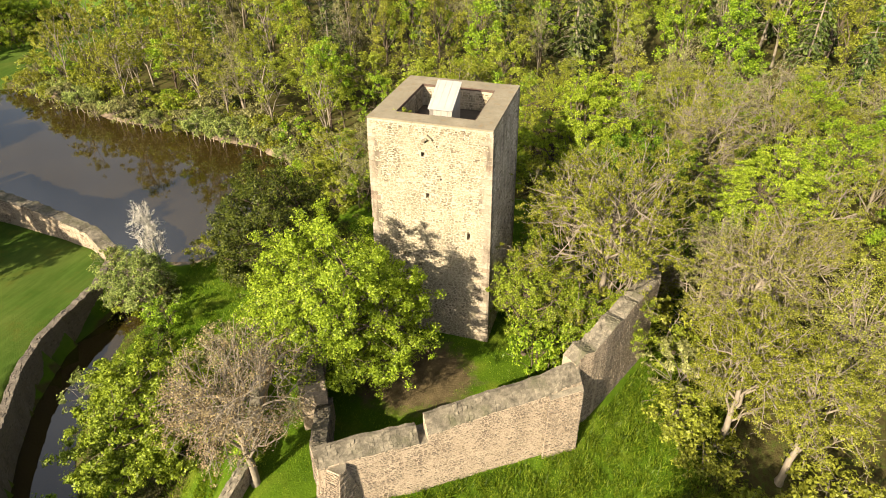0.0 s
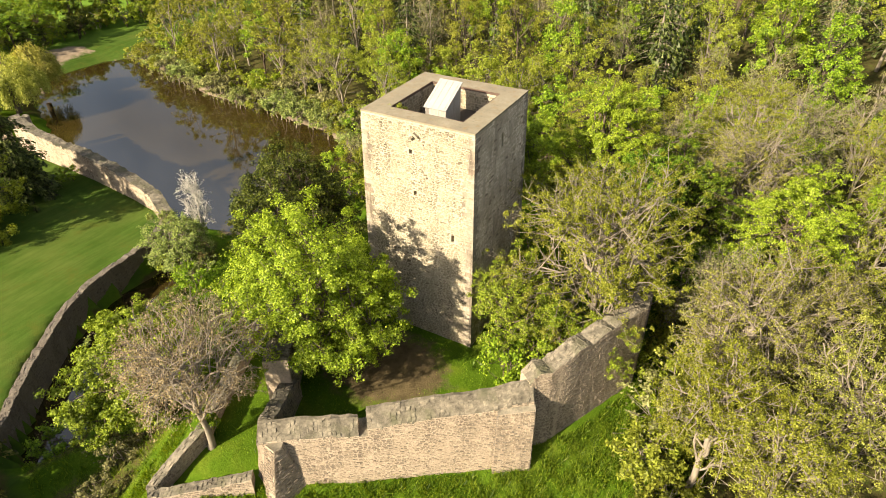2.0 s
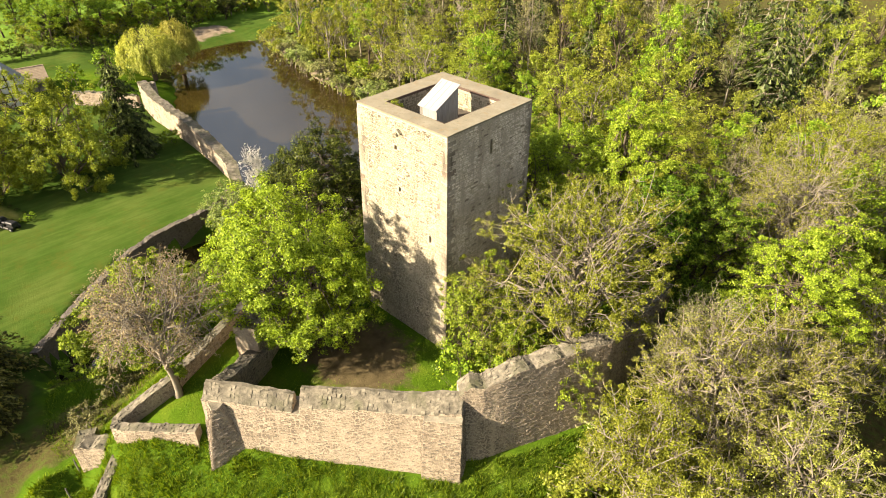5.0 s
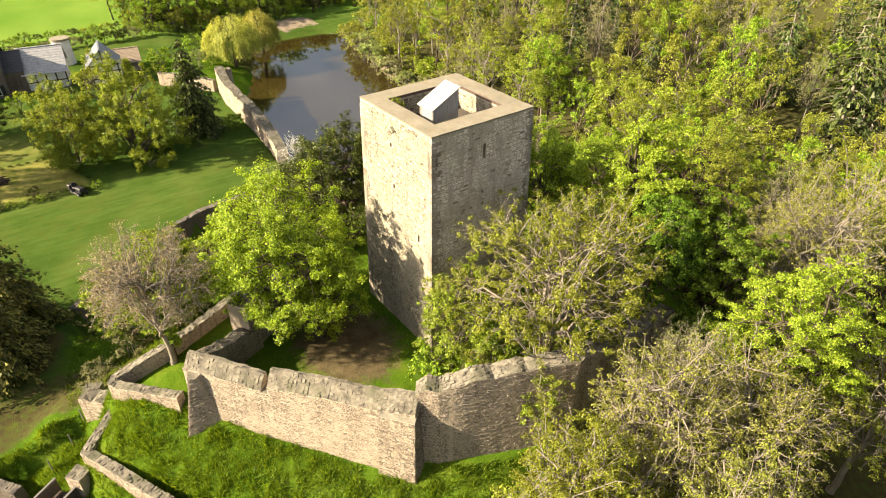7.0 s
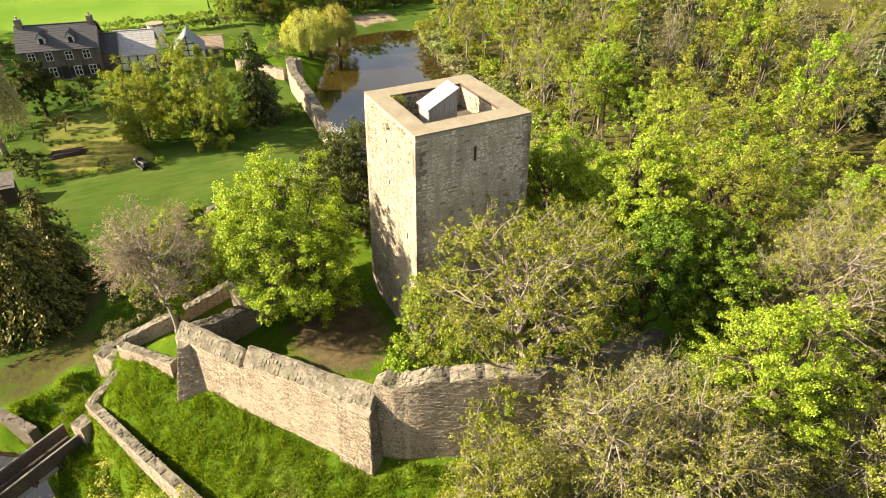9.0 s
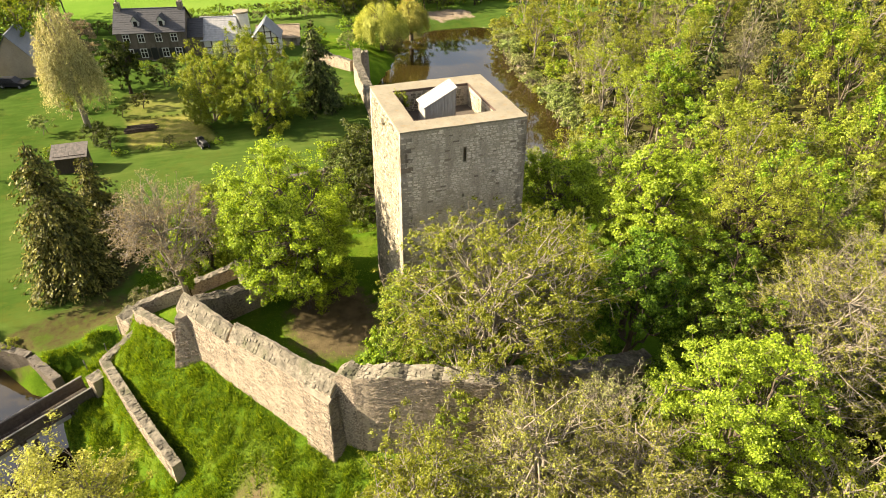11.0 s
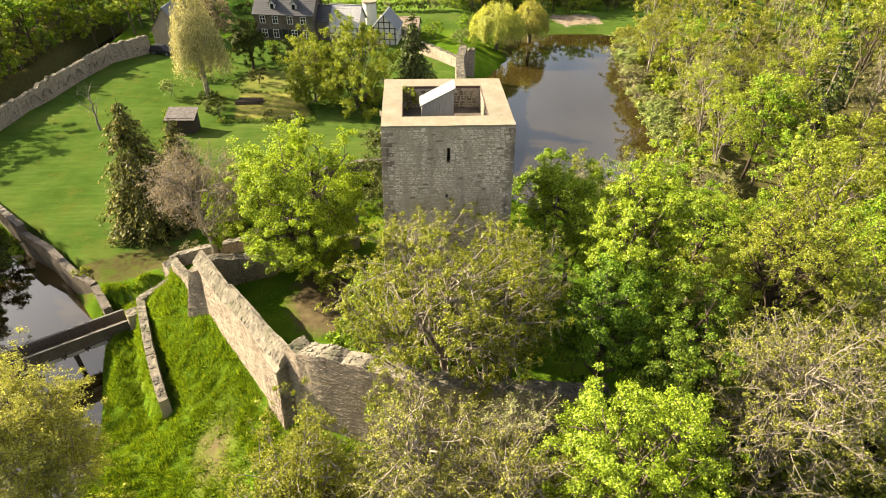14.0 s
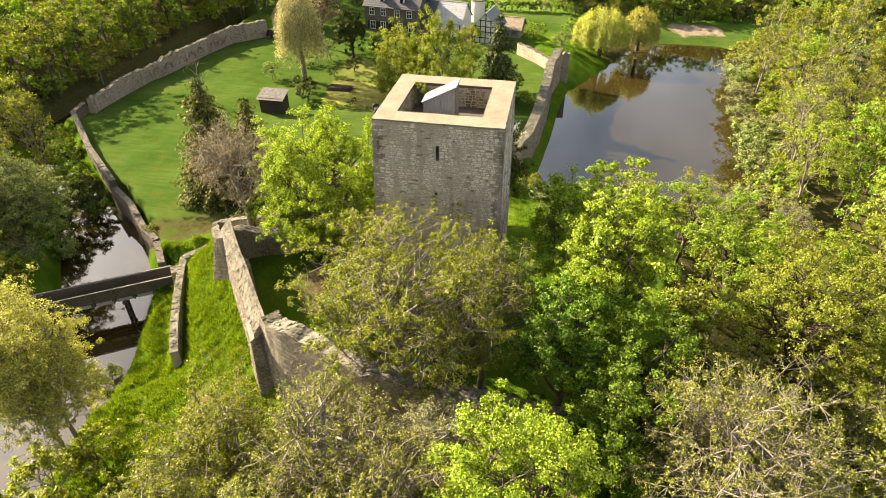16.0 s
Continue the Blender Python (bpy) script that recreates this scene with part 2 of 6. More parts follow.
YEW_LEAF = leaf_mat("yew_needles", (0.015, 0.022, 0.003), (0.04, 0.05, 0.0065), (0.09, 0.098, 0.014), 0.18)
FIR_LEAF = leaf_mat("spruce_needles", (0.03, 0.031, 0.007), (0.078, 0.07, 0.016), (0.17, 0.135, 0.034), 0.15, 0.08)
WILLOW_LEAF = leaf_mat("willow_leaf", (0.21, 0.215, 0.034), (0.3, 0.295, 0.055), (0.4, 0.37, 0.095), 0.40)
GREY_LEAF = leaf_mat("grey_green_leaf", (0.088, 0.108, 0.03), (0.165, 0.192, 0.052), (0.265, 0.285, 0.09), 0.34, 0.06)
GRASS = leaf_mat("grass_blades", (0.056, 0.094, 0.006), (0.1, 0.152, 0.009), (0.185, 0.216, 0.02), 0.42, 0.02)

k = Mat("ground")
soil, litter, mown, sand = k.attr("soil"), k.attr("litter"), k.attr("mown"), k.attr("sand")
grass = k.ramp(k.noise(0.35, 6), (0.3, (0.038, 0.075, 0.005)), (0.52, (0.066, 0.116, 0.008)), (0.75, (0.125, 0.15, 0.018)))
grass = k.mix(k.grey(k.noise(7, 5, 0.7), 0.35, 0.7), k.mix(0.4, grass, (0.0165, 0.0385, 0.0055)), grass)
lawn = k.ramp(k.noise(0.13, 6, 0.6), (0.3, (0.029, 0.054, 0.009)), (0.5, (0.046, 0.078, 0.014)), (0.75, (0.082, 0.104, 0.024)))
lawn = k.mix(k.grey(k.noise(1.6, 6, 0.7, k.stretched(1.0, 0.14, 1)), 0.42, 0.62), k.mix(0.28, lawn, (0.012, 0.03, 0.003)), lawn)
lawn = k.mix(k.grey(k.noise(0.5, 7, 0.75), 0.52, 0.7), lawn, (0.058, 0.07, 0.013))
earth = k.ramp(k.noise(1.4, 6), (0.3, (0.0578, 0.0468, 0.0248)), (0.7, (0.11, 0.0853, 0.0468)))
leafy = k.ramp(k.noise(2.6, 6, 0.7), (0.3, (0.038, 0.03, 0.014)), (0.5, (0.058, 0.052, 0.02)), (0.68, (0.05, 0.074, 0.013)))
shore = k.ramp(k.noise(1.1, 6), (0.3, (0.143, 0.11, 0.077)), (0.7, (0.209, 0.171, 0.127)))
col = k.mix(mown, grass, lawn)
meadow = k.ramp(k.noise(0.05, 4), (0.3, (0.0715, 0.138, 0.0165)), (0.7, (0.11, 0.171, 0.0275)))
col = k.mix(k.attr("field"), col, meadow)
straw = k.ramp(k.noise(0.9, 6, 0.65), (0.3, (0.075, 0.095, 0.016)), (0.5, (0.15, 0.145, 0.036)), (0.72, (0.215, 0.185, 0.065)))
col = k.mix(k.attr("straw"), col, straw)
col = k.mix(k.grey(k.sums("ADD", soil, k.sums("MULTIPLY", k.sums("SUBTRACT", k.noise(1.6, 7, 0.65), 0.5), 1.5)), 0.3, 0.75), col, earth)
col = k.mix(k.grey(k.sums("ADD", litter, k.sums("MULTIPLY", k.sums("SUBTRACT", k.noise(0.6, 6), 0.5), 0.8)), 0.4, 0.6), col, leafy)
col = k.mix(k.grey(k.sums("ADD", sand, k.sums("MULTIPLY", k.sums("SUBTRACT", k.noise(0.7, 6), 0.5), 0.8)), 0.4, 0.6), col, shore)
GROUND = k.finish(col, 0.95, k.bump(k.noise(9, 6, 0.7), 0.8, 0.08), spec=0.0)

k = Mat("water")
ripple = k.bump(k.noise(3.0, 3, 0.5, k.stretched(1, 1.6, 1)), 0.06, 0.02)
WATER = k.finish(k.ramp(k.noise(0.08, 3), (0.3, (0.018, 0.0125, 0.003)), (0.7, (0.026, 0.0185, 0.005))), 0.02, ripple, spec=1.0)


# ---- builders ----
def mesh_of(name, verts, faces, mats, smooth=False, pick=None):
    me = bpy.data.meshes.new(name)
    me.from_pydata([tuple(v) for v in verts], [], [tuple(f) for f in faces])
    for m in mats if isinstance(mats, (list, tuple)) else [mats]:
        me.materials.append(m)
    if pick is not None:
        me.polygons.foreach_set("material_index", np.asarray(pick, dtype=np.int32))
    if smooth:
        me.polygons.foreach_set("use_smooth", np.ones(len(me.polygons), dtype=bool))
    me.update()
    return me


def thing(name, label, category, at=(0, 0, 0), turn=0.0, group="", kind=""):
    ob = new(name)
    ob.empty_display_size = 0.3
    ob.matrix_basis = pose(*at, 0, 0, turn)
    return tagged(ob, label, category, group, kind)


def hang(name, me, parent, label="", kind="", at=None):
    ob = new(name, me)
    ob.parent = parent
    if at is not None:
        ob.matrix_basis = at
    return tagged(ob, label, "", "", kind)


class Shape:
    """Collects boxes, prisms and tubes into one mesh."""

    def __init__(self):
        self.v, self.f = [], []

    def poly(self, pts, faces):
        o = len(self.v)
        self.v += [tuple(p) for p in pts]
        self.f += [tuple(i + o for i in q) for q in faces]
        return self

    def box(self, x0, y0, z0, x1, y1, z1, m=None):
        p = [Vector((x, y, z)) for z in (z0, z1) for x, y in ((x0, y0), (x1, y0), (x1, y1), (x0, y1))]
        if m is not None:
            p = [m @ q for q in p]
        return self.poly(p, [(3, 2, 1, 0), (4, 5, 6, 7), (0, 1, 5, 4), (1, 2, 6, 5), (2, 3, 7, 6), (3, 0, 4, 7)])

    def bevelled(self, x0, y0, z0, x1, y1, z1, b=0.01, m=None):
        """A box with chamfered upper edges."""
        rings = [(0, z0), (0, z1 - b), (b, z1)]
        p = [Vector((x, y, z)) for d, z in rings for x, y in ((x0 + d, y0 + d), (x1 - d, y0 + d), (x1 - d, y1 - d), (x0 + d, y1 - d))]
        if m is not None:
            p = [m @ q for q in p]
        fs = [(3, 2, 1, 0), (8, 9, 10, 11)]
        for r in (0, 4):
            fs += [(r + i, r + (i + 1) % 4, r + 4 + (i + 1) % 4, r + 4 + i) for i in range(4)]
        return self.poly(p, fs)

    def tube(self, pts, radii, sides=6, cap=True):
        o = len(self.v)
        pts = [Vector(p) for p in pts]
        for i, p in enumerate(pts):
            d = (pts[min(i + 1, len(pts) - 1)] - pts[max(i - 1, 0)]).normalized()
            a = d.cross(Vector((0.31, 0.17, 0.93)))
            a = a.normalized() if a.length > 1e-4 else Vector((1, 0, 0))
            b = d.cross(a)
            for s in range(sides):
                w = 2 * math.pi * s / sides
                self.v.append(tuple(p + (a * math.cos(w) + b * math.sin(w)) * radii[i]))
        for i in range(len(pts) - 1):
            for s in range(sides):
                q = (s + 1) % sides
                self.f.append((o + i * sides + s, o + i * sides + q, o + (i + 1) * sides + q, o + (i + 1) * sides + s))
        if cap:
            e0 = o + (len(pts) - 1) * sides
            self.f.append(tuple(range(e0, e0 + sides)))
            self.f.append(tuple(range(o + sides - 1, o - 1, -1)))
        return self

    def mesh(self, name, mat, smooth=False):
        return mesh_of(name, self.v, self.f, mat, smooth)


def part(name, shape, mat, parent, label="", smooth=False):
    return hang(name, shape.mesh(name, mat, smooth), parent, label)


def smooth01(v, a, b):
    w = np.clip((np.asarray(v, float) - a) / (b - a), 0, 1)
    return w * w * (3 - 2 * w)


def seg_dist(x, y, pts, closed=False):
    """Distance to a polyline; negative inside when it is closed."""
    best = np.full(np.shape(x), 1e9)
    inside = np.zeros(np.shape(x), bool)
    ring = list(zip(pts, pts[1:] + (pts[:1] if closed else [])))[: len(pts) if closed else len(pts) - 1]
    for (ax, ay), (bx, by) in ring:
        dx, dy = bx - ax, by - ay
        w = np.clip(((x - ax) * dx + (y - ay) * dy) / (dx * dx + dy * dy), 0, 1)
        best = np.minimum(best, np.hypot(x - ax - w * dx, y - ay - w * dy))
        if closed:
            with np.errstate(divide="ignore", invalid="ignore"):
                inside ^= ((ay > y) != (by > y)) & (x < (bx - ax) * (y - ay) / (by - ay + 1e-12) + ax)
    return np.where(inside, -best, best) if closed else best


def waves(x, y, s):
    """Gentle uneven ground, about -1 to 1."""
    return (np.sin(x * s * 1.3 + 2 * np.sin(y * s * 0.7)) + np.sin(y * s * 1.7 + 1.6 * np.sin(x * s * 0.9 + 1.3)) + 0.6 * np.sin((x + y) * s * 2.9 + 0.7)) / 2.6


# ---- the lie of the land ----
WATER_Z = -7.4
CASTLE = [(-10.4, 14.4), (-6.4, 17.7), (-0.7, 21.9), (1.6, 24.2), (3.9, 29.4), (3.0, 40), (-4, 46), (-15, 46), (-19, 40), (-19.0, 25), (-17.6, 20), (-15.2, 10.9), (-13.6, 11.6)]
POND = [(-37.5, 37.6), (-42, 36.4), (-46, 36.9), (-53, 37.7), (-62, 38.4), (-70, 39.6), (-80, 45), (-92, 50), (-100, 60), (-99, 70), (-92, 71), (-80, 66.5), (-68, 64), (-58, 63.5), (-46, 62), (-36, 58), (-31, 50), (-32, 43)]
MOAT = [(-23, -8), (-18.5, -4.5), (-12, 0.6), (-4, 3.2), (6, 5), (18, 9), (40, 20)]
BROOK = [(-23, -8), (-31, -19), (-40, -28.5), (-52, -29), (-64, -28), (-80, -27), (-100, -28)]
DITCH = [(-29.5, 12.5), (-33, 15.8), (-35.2, 20), (-37.2, 25), (-36.8, 29)]
LAWN = [(-19.5, 0.5), (-23.4, -3.4), (-32.4, -14.4), (-41, -22.8), (-51, -22.6), (-62, -21.3), (-76, -19.4), (-84, -14), (-90, 0), (-92, 30), (-74, 37), (-56, 36), (-43, 34.5), (-39.5, 29), (-39.2, 25), (-38, 20), (-34.5, 15), (-30, 10.5), (-23, 8)]


BELOW = [(-15.6, 10.1), (-13.45, 8.2), (-11.2, 8.85), (-8.0, 10.2), (-5.2, 11.6), (-3.0, 12.7), (1.5, 9), (-4, 0), (-17, 2), (-18, 8.5)]


WARD = [(-18.4, 9.0), (-15.2, 9.6), (-13.4, 7.4), (-11.2, 8.7), (-8.0, 10.2), (-5.2, 11.6), (-3.1, 12.7)]


def height(x, y):
    x, y = np.asarray(x, float), np.asarray(y, float)
    d = seg_dist(x, y, CASTLE, True)
    east = smooth01(x, 1.0, 9.0) * smooth01(y, 17, 25)
    north = smooth01(y, 38, 46) * (1 - east)
    court = -0.9 * smooth01(-y, -15, -11) * smooth01(-x, 12, 15) - 0.1
    slope = 0.55 * (1 - east) * (1 - north) + 0.14 * east + 0.42 * north
    low = -5.0 - 1.2 * north + east * 1.8
    out = np.maximum(low, court - 0.45 - slope * np.maximum(d, 0))
    z = np.where(d < 0, court, court + (out - court) * smooth01(d, 0, 0.9))
    z = z + 0.16 * waves(x, y, 0.35) * smooth01(d, 1, 5)
    z = z - 1.5 * smooth01(-seg_dist(x, y, BELOW, True), 0.0, 0.9)
    z = z - 0.75 * (1 - smooth01(seg_dist(x, y, WARD), 0.5, 2.4)) * smooth01(d, 0.5, 1.6)
    # wooded slopes to the north and far south, meadow to the west
    z = z + 9 * smooth01(y, 66, 170) * smooth01(x, -110, -60) + 6 * smooth01(-y, 30, 110)
    lawn = seg_dist(x, y, LAWN, True)
    z = np.where(lawn < 0, -5.0 + 0.08 * waves(x, y, 0.2), z)
    pond = seg_dist(x, y, POND, True)
    z = z + (np.minimum(z, -6.8) - z) * smooth01(-pond, -5, -1.2) * (1 - smooth01(-lawn, -0.6, 0.2))
    z = z + (np.minimum(z, -8.8) - z) * smooth01(-pond, -1.2, 1.6)
    m = seg_dist(x, y, MOAT)
    z = z + (np.minimum(z, -8.6) - z) * (1 - smooth01(m, 2.6, 5.6)) * (lawn > -0.25)
    b = seg_dist(x, y, BROOK)
    z = z + (np.minimum(z, -8.2) - z) * (1 - smooth01(b, 1.0, 3.6)) * (lawn > -0.25)
    t = seg_dist(x, y, DITCH)
    z = z + (np.minimum(z, -8.2) - z) * (1 - smooth01(t, 0.9, 4.2)) * (lawn > -0.25)
    return z


def ground_z(x, y):
    return float(height(np.array([x]), np.array([y]))[0])


def steps(a, b, near0, near1, fine, grow):
    vals, s, v = list(np.arange(near0, near1 + fine * 0.5, fine)), fine, near1
    while v < b:
        s *= grow
        v += s
        vals.append(v)
    s, v = fine, near0
    while v > a:
        s *= grow
        v -= s
        vals.insert(0, v)
    return np.array(vals)


gx, gy = steps(-1500, 1500, -46, 12, 0.6, 1.09), steps(-1500, 1500, -24, 46, 0.6, 1.09)
X, Y = np.meshgrid(gx, gy)
Z = height(X, Y)
nx, ny = len(gx), len(gy)
idx = np.arange(nx * ny).reshape(ny, nx)
quads = np.stack([idx[:-1, :-1], idx[:-1, 1:], idx[1:, 1:], idx[1:, :-1]], -1).reshape(-1, 4)
gm = mesh_of("ground", np.stack([X, Y, Z], -1).reshape(-1, 3).tolist(), quads.tolist(), GROUND, True)
dc, dl, dp = seg_dist(X, Y, CASTLE, True), seg_dist(X, Y, LAWN, True), seg_dist(X, Y, POND, True)
wood = np.maximum(smooth01(X, 5, 9) * smooth01(Y, 14, 22), smooth01(Y, 42, 50) * (dl > 0) * smooth01(X, -99, -95))
wood = np.maximum(wood, smooth01(-Y, 24, 29) * smooth01(X, -115, -95)) * (dc > 0)
worn = (1 - smooth01(np.hypot((X + 9.5) / 1.3, Y - 23.5), 1.5, 4.5)) * (dc < 0)
worn = np.maximum(worn, (1 - smooth01(np.hypot(X - 0.5, Y - 31.5), 1.0, 4.0)) * 0.9)
worn = np.maximum(worn, 0.8 * (1 - smooth01(np.hypot(X + 21, Y - 9.5), 1.0, 4.0)))
duff = np.maximum(1 - smooth01(np.hypot((X + 27.5) / 1.3, Y - 6.0), 1.5, 4.0), 0.62 * (1 - smooth01(seg_dist(X, Y, [(-19.5, 1.5), (-21.5, 6.5), (-20.5, 11.0), (-21.5, 17.0)]), 1.2, 3.6)))
dry = 0.56 * (1 - smooth01(np.hypot((X - 0.6) / 1.9, Y - 17.3), 0.4, 2.2))
layers = {
    "soil": np.maximum(worn, dry * 1.1),
    "litter": np.maximum(np.maximum(wood, duff), (1 - smooth01(seg_dist(X, Y, DITCH), 3, 6)) * (dl > 0.3) * 0.8),
    "mown": np.where((dl < 0) | (X < -92), 1.0, 0.0),
    "field": smooth01(-X, 108, 112),
    "sand": np.maximum((1 - smooth01(np.abs(dp + 0.3), 0.8, 2.8)) * np.maximum(1 - smooth01(np.hypot(X + 44, Y - 61), 3, 9), np.maximum((0.62 + 0.5 * waves(X, Y, 0.25)) * smooth01(Y, 55, 60), 1 - smooth01(np.hypot(X + 35.5, Y - 35.5), 2, 5))), 1 - smooth01(np.hypot((X + 107) / 2.2, (Y - 64) / 6), 0.5, 1.2)),
}
bed = smooth01(-seg_dist(X, Y, [(-61.7, 4.6), (-61.9, 13.4), (-52.2, 15.9), (-52.2, 5.6)], True), -0.2, 0.5)
back = 0.5 * smooth01(-seg_dist(X, Y, [(-71.0, 3.0), (-72.0, 12.0), (-63.0, 14.2), (-62.4, 4.0)], True), -0.5, 1.5)
layers["straw"] = np.maximum(np.maximum(bed, back), dry * 0.8)
for key, val in layers.items():
    a = gm.attributes.new(key, "FLOAT", "POINT")
    a.data.foreach_set("value", np.ascontiguousarray(val, dtype=np.float32).ravel())
tagged(new("ground", gm), "grassy castle mound, lawns and leaf-strewn woodland floor", "ground", "", "structure")


def sheet(name, x0, y0, x1, y1, z, mat, label):
    me = mesh_of(name, [(x0, y0, z), (x1, y0, z), (x1, y1, z), (x0, y1, z)], [(0, 1, 2, 3)], mat)
    return tagged(new(name, me), label, "water", "", "structure")


sheet("water_pond", -106, 35, -27, 80, WATER_Z, WATER, "still brown pond water mirroring trees and sky")
sheet("water_moat", -26, -14, 42, 26, WATER_Z - 0.1, WATER, "calm dark moat water under the footbridge")
sheet("water_ditch", -41, 10, -27, 33, WATER_Z - 0.02, WATER, "dark shallow water in the walled ditch")
sheet("water_brook", -104, -34, -26.01, -10, WATER_Z - 0.05, WATER, "narrow dark brook below the garden wall")


# ---- masonry ----
rng = random.Random(7)


def stone_into(sh, o, u, v, n, w, h, d):
    """One rough block: a chamfered, slightly skewed front that stands d out of the wall."""
    j = lambda s: rng.uniform(-s, s)
    back = [(-w / 2, -h / 2), (w / 2, -h / 2), (w / 2, h / 2), (-w / 2, h / 2)]
    pts = [o + u * a + v * b - n * 0.05 for a, b in back]
    k = 0.80
    pts += [o + u * (a * k + j(w * 0.05)) + v * (b * k + j(h * 0.07)) + n * (d + j(0.008)) for a, b in back]
    sh.poly(pts, [(4, 5, 6, 7), (1, 2, 6, 5), (2, 3, 7, 6), (3, 0, 4, 7)])


def courses(sh, place, length, foot, top, sw, shh, proud, holes=(), skip=0.05):
    """Courses of blocks over a face; place(s, z) gives the spot, along and outward directions."""
    z = min(foot(s) for s in (0, length / 2, length))
    zmax = max(top(length * i / 12) for i in range(13))
    while z < zmax:
        h = rng.uniform(0.75, 1.3) * shh
        s = rng.uniform(0, sw)
        while s < length:
            w = rng.uniform(0.6, 1.5) * sw
            mid, zc = s + w / 2, z + h / 2 + rng.uniform(-0.02, 0.02)
            if mid + w / 2 < length and zc > foot(mid) - 0.3 and zc + h * 0.4 < top(mid) and rng.random() > skip:
                if not any(abs(mid - a) < w / 2 + p and abs(zc - b) < h / 2 + q for a, b, p, q in holes):
                    o, u, n = place(mid, zc)
                    stone_into(sh, o, u, Vector((0, 0, 1)), n, w - 0.025, h - 0.02, rng.uniform(0.0, proud))
            s += w
        z += h


def run_of(pts, step=0.45):
    """Resample a line of (x, y, top) points; corner points stay."""
    res = []
    for (ax, ay, az), (bx, by, bz) in zip(pts, pts[1:]):
        n = max(1, round(math.hypot(bx - ax, by - ay) / step))
        res += [(ax + (bx - ax) * i / n, ay + (by - ay) * i / n, az + (bz - az) * i / n) for i in range(n)]
    return res + [pts[-1]]


def side(pts, off):
    """The line moved sideways by off, to its right when off is positive; corners are mitred."""
    res = []
    for i, (x, y, z) in enumerate(pts):
        a, b = pts[max(i - 1, 0)], pts[min(i + 1, len(pts) - 1)]
        d1, d2 = Vector((x - a[0], y - a[1])), Vector((b[0] - x, b[1] - y))
        d1 = d1 if d1.length > 1e-6 else d2
        d2 = d2 if d2.length > 1e-6 else d1
        t = (d1.normalized() + d2.normalized()).normalized()
        k = off / max(0.5, t.dot(d1.normalized()))
        res.append((x + t.y * k, y - t.x * k, z))
    return res


